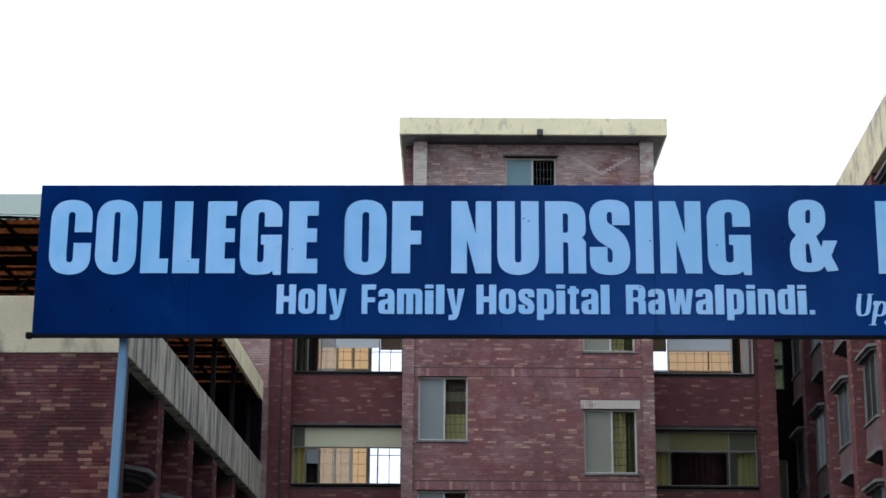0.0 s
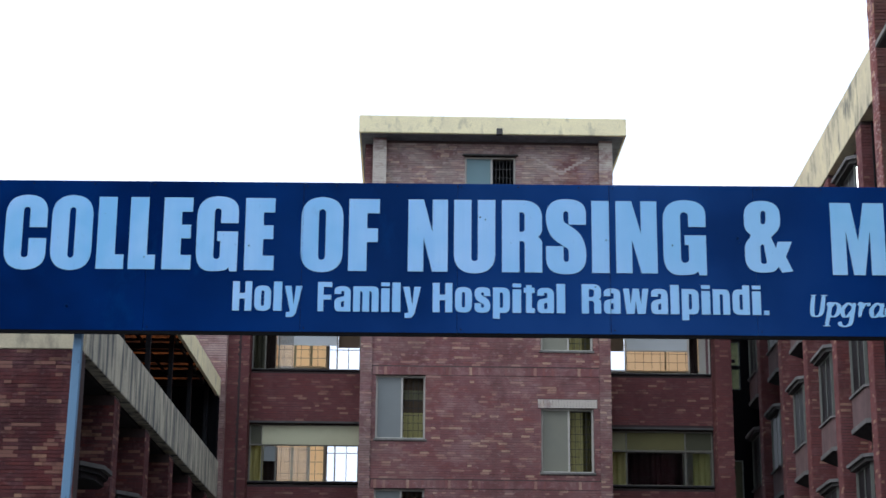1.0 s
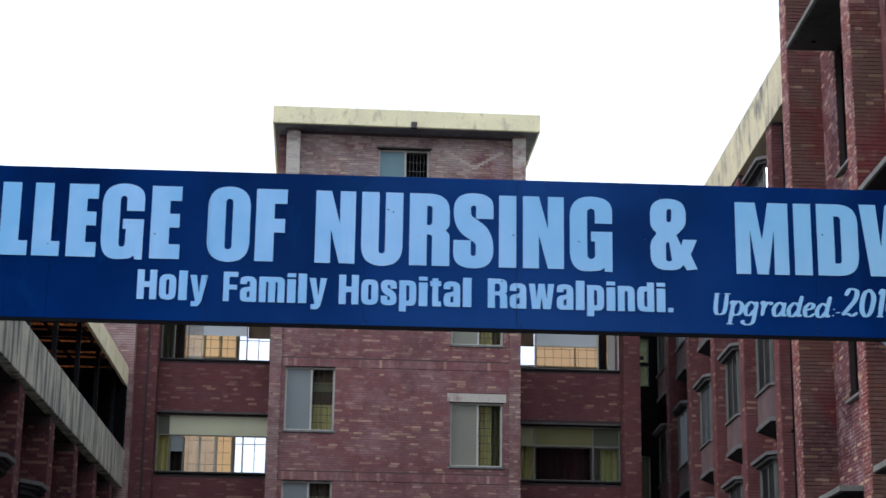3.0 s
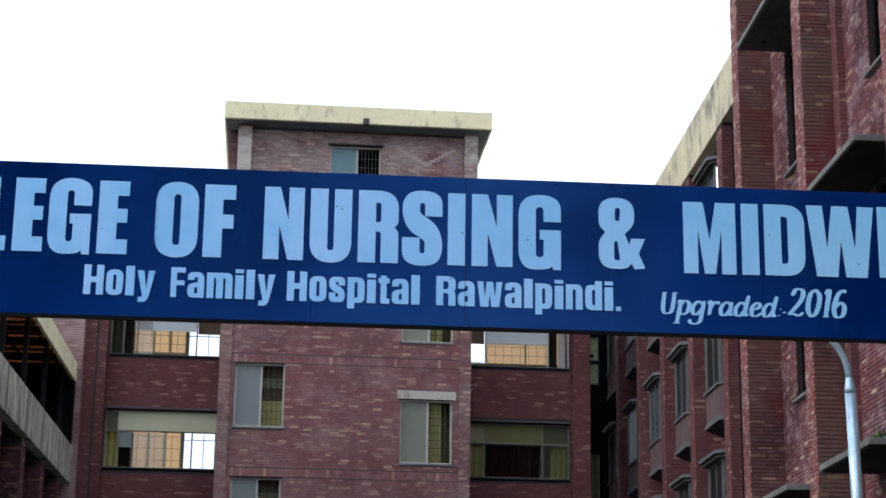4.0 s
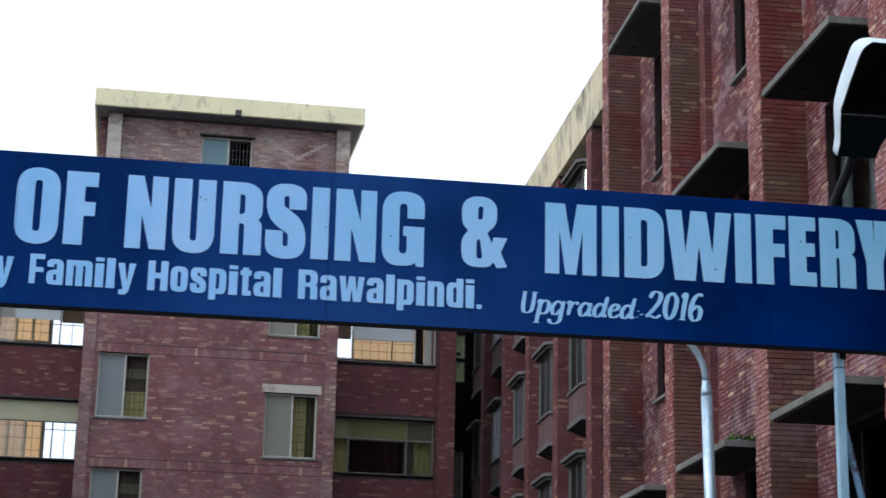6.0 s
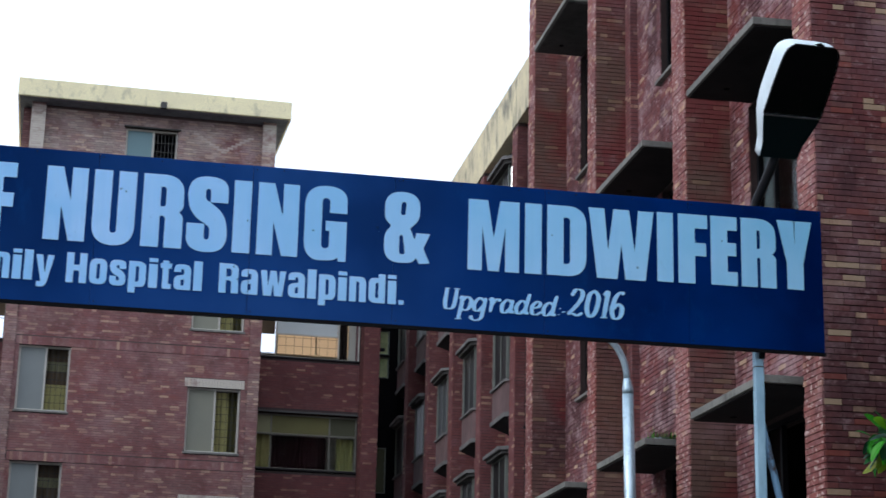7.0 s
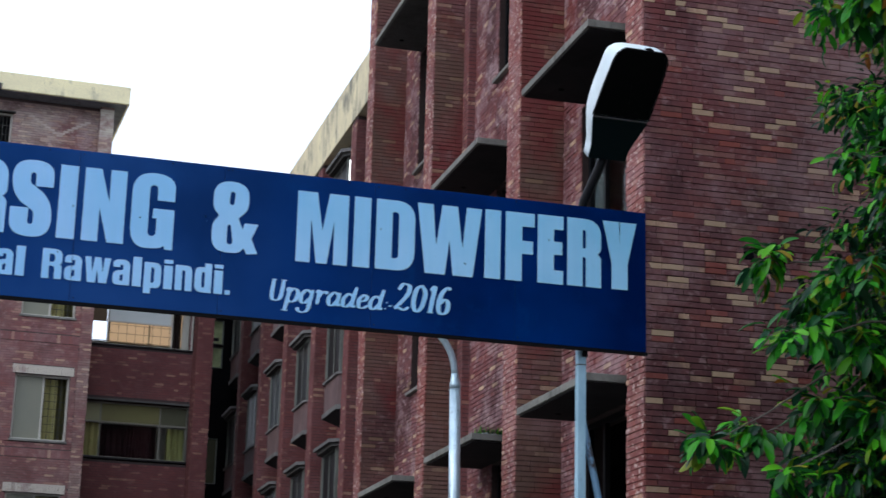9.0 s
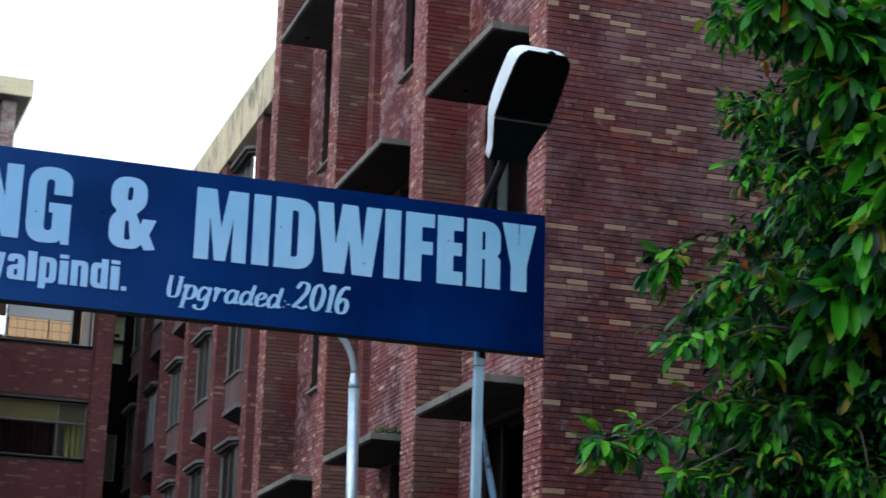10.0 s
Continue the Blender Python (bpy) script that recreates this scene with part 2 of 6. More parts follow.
M_WINGFRAME = paint_material("grey_green_frame", (0.17, 0.185, 0.165), (0.10, 0.105, 0.095), 0.5)
# near-black that stands in for unlit rooms and deep recesses
M_VOID = paint_material("unlit_black_wall", (0.005, 0.005, 0.006), (0.008, 0.007, 0.008), 0.9, shine=0.02)
M_SLATE = paint_material("slate_grey_blind", (0.075, 0.095, 0.105), (0.055, 0.07, 0.08), 0.6)
M_ALU = paint_material("cream_window_frame", (0.48, 0.46, 0.40), (0.30, 0.29, 0.26), 0.5)
M_DARKFRAME = paint_material("dark_steel", (0.006, 0.007, 0.009), (0.014, 0.012, 0.012), 0.5)
M_BLACKRAIL = paint_material("black_rail_paint", (0.0025, 0.003, 0.004), (0.006, 0.006, 0.006), 0.8)
M_FRAMEDIM = paint_material("dull_brown_frame", (0.19, 0.18, 0.15), (0.12, 0.11, 0.095), 0.5)
M_DARKPANE = paint_material("dark_wing_pane", (0.012, 0.012, 0.014), (0.030, 0.026, 0.026), 0.4, 1.5)
M_DRAPE = paint_material("dark_brown_drape", (0.045, 0.032, 0.028), (0.028, 0.02, 0.018), 0.9)
M_UMBER = paint_material("umber_drape", (0.16, 0.115, 0.075), (0.10, 0.07, 0.05), 0.9)
M_MAROON = paint_material("dark_maroon_drape", (0.040, 0.012, 0.016), (0.022, 0.008, 0.010), 0.9)
M_GRILLE = paint_material("grille_steel", (0.09, 0.09, 0.085), (0.06, 0.05, 0.045), 0.5)
M_ROOM = paint_material("dim_room_paint", (0.16, 0.15, 0.13), (0.11, 0.10, 0.09), 0.9)
M_RELIEF = paint_material("limewashed_relief_brick", (0.50, 0.41, 0.36), (0.36, 0.27, 0.24), 0.9, 5.0, 0.7)
M_CREAMPANE = paint_material("cream_painted_pane", (0.52, 0.51, 0.34), (0.40, 0.39, 0.26), 0.5, 2.0)
M_FROSTLIGHT = paint_material("pale_frosted_pane", (0.52, 0.55, 0.54), (0.42, 0.45, 0.44), 0.3, 0.8)
M_OLIVE = paint_material("olive_dusty_pane", (0.15, 0.138, 0.058), (0.085, 0.078, 0.038), 0.35, 1.5)
M_OLIVEPALE = paint_material("pale_olive_pane", (0.24, 0.23, 0.13), (0.16, 0.155, 0.085), 0.35, 1.5)
M_OLIVEDARK = paint_material("dim_olive_pane", (0.085, 0.085, 0.055), (0.055, 0.055, 0.040), 0.2, 1.5)
M_ROOMLIGHT = paint_material("cream_room_paint", (0.44, 0.42, 0.36), (0.34, 0.32, 0.28), 0.9)
M_TEALPANE = paint_material("teal_frosted_pane", (0.17, 0.27, 0.29), (0.13, 0.21, 0.23), 0.25, 0.8)
M_FROSTOLIVE = paint_material("olive_grey_dusty_pane", (0.235, 0.235, 0.185), (0.17, 0.175, 0.155), 0.3, 0.9)
M_YELLOW = paint_material("yellow_curtain", (0.50, 0.46, 0.19), (0.36, 0.33, 0.12), 0.9, 5.0)
M_FROST = paint_material("grey_frosted_pane", (0.215, 0.235, 0.23), (0.165, 0.18, 0.175), 0.25, 0.8)
k = Nodes("window_glass", 0.03)
k.bsdf.inputs["Transmission Weight"].default_value = 1.0
k.bsdf.inputs["IOR"].default_value = 1.45
M_GLASS = k.colour((0.93, 0.96, 0.95))
k = Nodes("sky_mirror_metal", 0.02, 1.0)
M_SKYMIRROR = k.colour((0.92, 0.95, 0.97))
k = Nodes("dim_window_glass", 0.05)
k.bsdf.inputs["Transmission Weight"].default_value = 1.0
k.bsdf.inputs["IOR"].default_value = 1.10
M_GLASSDIM = k.colour((0.75, 0.80, 0.78))
k = Nodes("orange_blind", 0.9)
k.bsdf.inputs["Transmission Weight"].default_value = 0.0
trans = k.nt.nodes.new("ShaderNodeBsdfTranslucent")
trans.inputs[0].default_value = (1.0, 0.80, 0.55, 1)
k.link(trans.outputs[0], k.nt.nodes["Material Output"].inputs["Surface"])
M_BLIND = k.mat
k = Nodes("thin_peach_blind", 0.9)
trans = k.nt.nodes.new("ShaderNodeBsdfTranslucent")
trans.inputs[0].default_value = (1.0, 0.76, 0.50, 1)
weave = k.nt.nodes.new("ShaderNodeBsdfTransparent")
weave.inputs[0].default_value = (1.0, 0.82, 0.62, 1)
both = k.nt.nodes.new("ShaderNodeMixShader")
both.inputs[0].default_value = 0.42
k.link(trans.outputs[0], both.inputs[1])
k.link(weave.outputs[0], both.inputs[2])
k.link(both.outputs[0], k.nt.nodes["Material Output"].inputs["Surface"])
M_BLINDTHIN = k.mat
k = Nodes("dusty_backlit_glass", 0.9)
trans = k.nt.nodes.new("ShaderNodeBsdfTranslucent")
k.link(k.mix(k.grey(k.noise(5.0, 4.0), 0.4, 0.65), (0.80, 0.84, 0.62), (0.55, 0.60, 0.42)), trans.inputs[0])
k.link(trans.outputs[0], k.nt.nodes["Material Output"].inputs["Surface"])
M_BACKLIT = k.mat
k = Nodes("dusty_clear_glass", 0.25)
k.bsdf.inputs["Alpha"].default_value = 0.24
M_DUSTGLASS = k.colour(k.mix(k.grey(k.noise(3.0, 4.0), 0.4, 0.7), (0.50, 0.52, 0.50), (0.36, 0.38, 0.37)))
k = Nodes("sign_blue", 0.34, shine=0.10)
k.bsdf.inputs["Specular Tint"].default_value = (0.10, 0.50, 1.0, 1)
c = k.mix(k.grey(k.noise(0.55, 4.0, 0.55), 0.42, 0.66), (0.0, 0.0080, 0.062), (0.0, 0.023, 0.142))
c = k.mix(k.grey(k.noise(2.2, 6.0, 0.7, stretch=(1, 1, 0.6)), 0.56, 0.74, 0.0, 0.5), c, (0.0, 0.050, 0.190))
c = k.mix(k.grey(k.noise(9.0, 6.0, 0.7, stretch=(1, 1, 0.5)), 0.58, 0.78, 0.0, 0.45), c, (0.002, 0.016, 0.080))
c = k.mix(k.grey(k.noise(26.0, 2.0, 0.5), 0.76, 0.80, 0.0, 0.7), c, (0.05, 0.09, 0.16))
# the sky's sheen on the middle boards, painted in soft slanting bands
sheen = k.math("MINIMUM", k.along(1.5, 4.6, 0.0, 0.95), k.along(5.4, 8.2, 0.95, 0.0))
c = k.mix(k.math("MULTIPLY", sheen, k.grey(k.noise(1.1, 3.0, 0.5, stretch=(1.0, 1.0, 0.7)), 0.36, 0.62, 0.45, 1.0)), c, (0.014, 0.058, 0.210))
k.bump(k.noise(1.3, 3.0), 0.28, 0.03)
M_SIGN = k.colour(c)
M_SIGNDARK = paint_material("dark_blue_joint", (0.004, 0.010, 0.04), (0.008, 0.010, 0.03), 0.6)
k = Nodes("sign_letter_white", 0.4)
c = k.mix(k.grey(k.noise(0.7, 4.0, 0.6), 0.42, 0.62), (0.225, 0.55, 0.88), (0.40, 0.67, 0.99))
c = k.mix(k.grey(k.noise(7.0, 4.0, 0.6, stretch=(1.6, 1, 0.12)), 0.48, 0.68, 0.0, 0.40), c, (0.24, 0.52, 0.88))
c = k.mix(k.grey(k.noise(16.0, 6.0, 0.7, stretch=(1, 1, 0.4)), 0.60, 0.76, 0.0, 0.45), c, (0.17, 0.33, 0.58))
c = k.mix(k.grey(k.noise(30.0, 3.0, 0.6), 0.72, 0.76, 0.0, 0.75), c, (0.03, 0.07, 0.20))
# the same mid-board sheen painted into the letters
c = k.mix(k.math("MINIMUM", k.along(1.5, 4.6, 0.0, 0.34), k.along(5.4, 8.2, 0.34, 0.0)), c, (0.36, 0.61, 0.95))
c = k.mix(k.along(4.0, 8.5, 0.0, 0.5), c, (0.25, 0.57, 0.74))
M_LETTER = k.colour(c)
k = Nodes("blue_grey_post_paint", 0.5)
c = k.mix(k.grey(k.noise(3.5, 6.0, 0.65, stretch=(1, 1, 0.45)), 0.5, 0.66, 0.0, 0.8), (0.155, 0.28, 0.41), (0.10, 0.19, 0.30))
c = k.mix(k.grey(k.noise(7.0, 5.0, 0.7, stretch=(1, 1, 0.3)), 0.535, 0.575), c, (0.06, 0.05, 0.05))
M_POST = k.colour(c)
k = Nodes("pale_grey_post_paint", 0.45)
c = k.mix(k.grey(k.noise(4.0, 6.0, 0.65, stretch=(1, 1, 0.4)), 0.42, 0.68, 0.0, 0.8), (0.38, 0.58, 0.69), (0.21, 0.37, 0.48))
c = k.mix(k.grey(k.noise(22.0, 5.0, 0.7, stretch=(1, 1, 0.6)), 0.62, 0.70, 0.0, 0.7), c, (0.12, 0.15, 0.17))
M_POSTPALE = k.colour(c)
k = Nodes("galvanised_pole", 0.30, 0.45, 0.4)
c = k.mix(k.grey(k.noise(5.0, 6.0, 0.7, stretch=(1, 1, 0.5)), 0.40, 0.66), (0.60, 0.74, 0.82), (0.36, 0.50, 0.58))
c = k.mix(k.grey(k.noise(24.0, 5.0, 0.7, stretch=(1, 1, 0.5)), 0.58, 0.68, 0.0, 0.7), c, (0.14, 0.19, 0.23))
M_GALV = k.colour(c)
M_LAMPSHELL = paint_material("pale_lamp_shell", (0.68, 0.78, 0.82), (0.5, 0.56, 0.58), 0.35, 6.0)
M_LAMPDARK = paint_material("dark_lamp_underside", (0.004, 0.004, 0.005), (0.008, 0.008, 0.009), 0.5, shine=0.05)
M_LAMPTEAL = paint_material("dark_teal_cover", (0.004, 0.010, 0.012), (0.007, 0.013, 0.015), 0.5, shine=0.04)
M_LAMPLENS = paint_material("dull_lamp_lens", (0.002, 0.002, 0.003), (0.006, 0.005, 0.005), 0.3, shine=0.04)
M_YARD = concrete_material("bounce_toned_ground", (0.19, 0.18, 0.165), (0.12, 0.115, 0.105), 0.3)
k = Nodes("amber_roof_sheet", 0.6)
tr = k.nt.nodes.new("ShaderNodeBsdfTranslucent")
c = k.mix(k.grey(k.noise(0.9, 4.0), 0.4, 0.65), (0.115, 0.032, 0.009), (0.022, 0.008, 0.005))
k.link(c, tr.inputs[0])
k.link(tr.outputs[0], k.nt.nodes["Material Output"].inputs["Surface"])
M_AMBER = k.mat
M_FASCIA = paint_material("pale_green_fascia", (0.50, 0.58, 0.50), (0.40, 0.47, 0.41), 0.6)
M_BARK = concrete_material("bark", (0.15, 0.135, 0.12), (0.085, 0.075, 0.065), 0.4)


def leaf_material(name, per_object, vivid=0.0):
    k = Nodes(name, 0.36, shine=0.32)
    value = k.nt.nodes.new("ShaderNodeObjectInfo").outputs["Random"] if per_object else k.pos.outputs["Random Per Island"]
    if vivid:
        value = k.grey(value, 0.0, 1.0, vivid, 1.0)
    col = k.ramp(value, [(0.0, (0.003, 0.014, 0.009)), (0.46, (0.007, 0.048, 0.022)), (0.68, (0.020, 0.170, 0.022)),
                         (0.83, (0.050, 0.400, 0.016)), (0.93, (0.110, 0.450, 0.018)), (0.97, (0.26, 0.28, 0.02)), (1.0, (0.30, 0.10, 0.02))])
    k.bump(k.noise(30.0), 0.2, 0.004)
    mat = k.colour(col)
    thin = k.nt.nodes.new("ShaderNodeBsdfTranslucent")
    k.link(col, thin.inputs[0])
    both = k.nt.nodes.new("ShaderNodeMixShader")
    both.inputs[0].default_value = 0.36
    k.link(k.bsdf.outputs[0], both.inputs[1])
    k.link(thin.outputs[0], both.inputs[2])
    k.link(both.outputs[0], k.nt.nodes["Material Output"].inputs["Surface"])
    return mat


# leaves at the tips draw only on the upper part of the ramp
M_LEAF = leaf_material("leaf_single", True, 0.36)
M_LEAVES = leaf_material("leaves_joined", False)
M_VIVID = leaf_material("young_leaves", False, 0.36)


# ---- building blocks ----
def mesh_of(bm, name):
    me = bpy.data.meshes.new(name)
    bm.to_mesh(me)
    bm.free()
    return me


def part(name, bm, material, parent=None, label="", smooth=False):
    """Links a bmesh, or a mesh, as one object under a thing or a part."""
    me = bm if isinstance(bm, bpy.types.Mesh) else mesh_of(bm, name)
    if material and not me.materials:
        me.materials.append(material)
    if smooth:
        me.polygons.foreach_set("use_smooth", [True] * len(me.polygons))
    ob = new(name, me)
    if parent:
        ob.parent = parent
        ob.matrix_parent_inverse = parent.matrix_basis.inverted() if parent.parent is None else Matrix()
    return tagged(ob, label) if label else ob


def thing(name, at, label, category, group="", kind=""):
    ob = new(name)
    ob.location = at
    ob.empty_display_size = 0.3
    bpy.context.view_layer.update()
    return tagged(ob, label, category, group, kind)


def add_box(bm, x0, x1, y0, y1, z0, z1):
    v = [bm.verts.new((x, y, z)) for z in (z0, z1) for y in (y0, y1) for x in (x0, x1)]
    for f in ((0, 2, 3, 1), (4, 5, 7, 6), (0, 1, 5, 4), (2, 6, 7, 3), (0, 4, 6, 2), (1, 3, 7, 5)):
        bm.faces.new([v[i] for i in f])


def boxes(*rows, bevel=0.0):
    bm = bmesh.new()
    for row in rows:
        add_box(bm, *row)
    if bevel:
        bmesh.ops.bevel(bm, geom=bm.edges[:], offset=bevel, segments=2, profile=0.6, affect="EDGES")
    return bm


def pierced(axis, across, u0, u1, z0, z1, holes):
    """A wall as thick as across, along x or y, with openings right through it, in one piece. holes: u0, u1, z0, z1."""
    us = sorted({round(u, 4) for u in (u0, u1, *(min(max(h[i], u0), u1) for h in holes for i in (0, 1)))})
    zs = sorted({round(z, 4) for z in (z0, z1, *(min(max(h[i], z0), z1) for h in holes for i in (2, 3)))})

    def solid(i, j):
        if not (0 <= i < len(us) - 1 and 0 <= j < len(zs) - 1):
            return False
        u, z = (us[i] + us[i + 1]) / 2, (zs[j] + zs[j + 1]) / 2
        return not any(h[0] < u < h[1] and h[2] < z < h[3] for h in holes)

    bm = bmesh.new()
    known = {}

    def corner(i, j, side):
        key = (i, j, side)
        if key not in known:
            d = across[side]
            known[key] = bm.verts.new((us[i], d, zs[j]) if axis == "x" else (d, us[i], zs[j]))
        return known[key]

    for i in range(len(us) - 1):
        for j in range(len(zs) - 1):
            if not solid(i, j):
                continue
            for side in (0, 1):
                bm.faces.new([corner(a, b, side) for a, b in ((i, j), (i + 1, j), (i + 1, j + 1), (i, j + 1))])
            for (di, dj), (p, q) in (((-1, 0), ((i, j), (i, j + 1))), ((1, 0), ((i + 1, j), (i + 1, j + 1))),
                                     ((0, -1), ((i, j), (i + 1, j))), ((0, 1), ((i, j + 1), (i + 1, j + 1)))):
                if not solid(i + di, j + dj):
                    bm.faces.new((corner(*p, 0), corner(*q, 0), corner(*q, 1), corner(*p, 1)))
    bmesh.ops.recalc_face_normals(bm, faces=bm.faces[:])
    return bm


def prism(outline, z0, z1):
    """An upright prism over a plan outline."""
    bm = bmesh.new()
    low = [bm.verts.new((x, y, z0)) for x, y in outline]
    top = [bm.verts.new((x, y, z1)) for x, y in outline]
    n = len(outline)
    bm.faces.new(low[::-1])
    bm.faces.new(top)
    for i in range(n):
        bm.faces.new((low[i], low[(i + 1) % n], top[(i + 1) % n], top[i]))
    bmesh.ops.recalc_face_normals(bm, faces=bm.faces[:])
    return bm


def tube(bm, points, radii, sides=10):
    """A tapered tube through points."""
    rings = []
    pts = [Vector(p) for p in points]
    for i, p in enumerate(pts):
        way = (pts[min(i + 1, len(pts) - 1)] - pts[max(i - 1, 0)]).normalized()
        side = way.cross(Vector((0.31, 0.87, 0.21))).normalized()
        up = way.cross(side)
        rings.append([bm.verts.new(p + radii[i] * (math.cos(a) * side + math.sin(a) * up))
                      for a in (2 * math.pi * j / sides for j in range(sides))])
    for a, b in zip(rings, rings[1:]):
        for j in range(sides):
            bm.faces.new((a[j], a[(j + 1) % sides], b[(j + 1) % sides], b[j]))
    bm.faces.new(rings[0][::-1])
    bm.faces.new(rings[-1])
    return bm


# ---- unseen plain walls added behind and beside the camera: close the yard, block sky ----
for name, row in (("wall_south", (-40, 11, -20.4, -20.0, 0, 8.5)), ("wall_southeast", (11, 40, -20.4, -20.0, 0, 17.0)), ("wall_west", (-24.4, -24.0, -20, 14, 0, 9.0)), ("wall_east", (30.0, 30.4, -20, 30, 0, 12.0))):
    tagged(part(name, boxes(row), M_PANEL), "unseen plain rendered wall, added to block low sky light", "wall", kind="structure")

# ---- ground ----
# unseen ground; its tone is chosen for the light it bounces up
g = part("ground", boxes((-600, 600, -400, 800, -0.3, 0.0)), M_YARD)
tagged(g, "unseen grey ground between the blocks, toned to bounce light up", "ground", kind="structure")


def framed(axis, u0, u1, z0, z1, at, depth, bar, uprights=(), rails=()):
    """A window frame in the plane x = at or y = at: one piece with an opening for each light."""
    us = [u0, *sorted(uprights), u1]
    zs = [z0, *sorted(rails), z1]
    lights = []
    for i, (a, b) in enumerate(zip(us, us[1:])):
        for j, (c, d) in enumerate(zip(zs, zs[1:])):
            lights.append((a + (bar if i == 0 else bar / 2), b - (bar if i == len(us) - 2 else bar / 2),
                           c + (bar if j == 0 else bar / 2), d - (bar if j == len(zs) - 2 else bar / 2)))
    return pierced(axis, (at, at + depth), u0, u1, z0, z1, lights)


def pane(axis, u0, u1, z0, z1, at, thick=0.008):
    return boxes((u0, u1, at, at + thick, z0, z1) if axis == "x" else (at, at + thick, u0, u1, z0, z1))


def grille(axis, u0, u1, z0, z1, at, step, rows, bar=0.014):
    """A welded security grille."""
    n = max(2, round((u1 - u0) / step))
    return framed(axis, u0, u1, z0, z1, at, bar, bar, [u0 + (u1 - u0) * i / n for i in range(1, n)], [z0 + (z1 - z0) * i / rows for i in range(1, rows)])


def clear_glass(ob):
    ob.visible_shadow = False
    return ob


def curtain(axis, u0, u1, z0, z1, at, fold=0.03):
    """A hanging cloth with folds."""
    bm = bmesh.new()
    n = max(8, int((u1 - u0) / 0.04))
    cols = []
    for i in range(n + 1):
        u = u0 + (u1 - u0) * i / n
        d = at + fold * math.sin(i * 1.7) * (0.6 + 0.4 * math.sin(i * 0.37))
        cols.append([bm.verts.new((u, d, z) if axis == "x" else (d, u, z)) for z in (z0, z1)])
    for a, b in zip(cols, cols[1:]):
        bm.faces.new((a[0], b[0], b[1], a[1]))
    bmesh.ops.solidify(bm, geom=bm.faces[:], thickness=0.004)
    return bm


# ---- tower block at the end of the yard ----
TY = 32.0
tower = thing("tower_block", (4.6, TY, 0), "red-brown brick hospital tower with cream roof slab and glazed galleries", "building")
mid_windows = [(1.81, 3.09, z, z + 1.67) for z in (9.42, 12.37, 6.47, 3.52)] + [(6.08, 7.44, z, z + 1.67) for z in (8.59, 11.77, 5.6, 2.6)]
pent_hole = (4.08, 5.44, 15.75, 17.09)
part("wall", pierced("x", (TY, TY + 0.4), 1.40, 7.90, 0.0, 15.2, mid_windows), M_MORTARPALE, tower, "brick front of the tower")
part("wall", pierced("x", (TY + 0.05, TY + 0.4), 1.75, 7.85, 15.2, 17.52, [pent_hole]), M_MORTARPALE, tower, "blotchy lime-stained brick wall of the roof room")
for x0 in (1.62, 7.66):
    part("column", boxes((x0, x0 + 0.36, TY - 0.16, TY + 0.14, 15.2, 17.52), bevel=0.02), M_BRICKPALE, tower, "pale limewashed brick corner column")
part("roof", boxes((1.245, 8.36, 31.45, 45.0, 17.52, 18.005), bevel=0.025), M_CREAM, tower, "cream-washed concrete roof slab with dark mould stains")
# plate under the slab: the blue-grey shade is put into its colour
part("soffit", boxes((1.30, 8.30, 31.52, 44.9, 17.506, 17.516)), M_SOFFITSHADE, tower, "blue-grey soffit with the slab's shade in its colour")
part("drain_spout", boxes((4.9, 5.06, 31.38, 31.5, 17.49, 17.66), bevel=0.01), M_DARKCONC, tower)
for xa, step in ((5.84, 0.107), (7.44, -0.107)):
    for r in range(8 if step > 0 else 7):
        x, z = xa + step * r, 17.04 - 0.0635 * r
        part("relief_brick", boxes((min(x, x + step * 1.45), max(x, x + step * 1.45), TY + 0.020, TY + 0.048, z, z + 0.057), bevel=0.003), M_RELIEF, tower, "faded projecting brick of a chevron")
part("wall", boxes((1.40, 1.75, TY + 0.4, 44.0, 0, 17.52)), M_BRICKTOWER, tower)
part("wall", boxes((7.60, 7.90, TY + 0.4, 44.0, 0, 17.52)), M_BRICKTOWER, tower)
part("wall", boxes((1.75, 7.60, 37.0, 37.3, 0, 17.52)), M_ROOM, tower)
part("wall", boxes((1.75, 7.60, 43.7, 44.0, 0, 17.52)), M_BRICKTOWER, tower)
for z in (2.2, 5.2, 8.15, 11.10, 14.9):
    part("floor_slab", boxes((1.75, 7.60, TY + 0.4, 37.0, z - 0.2, z)), M_ROOM, tower)


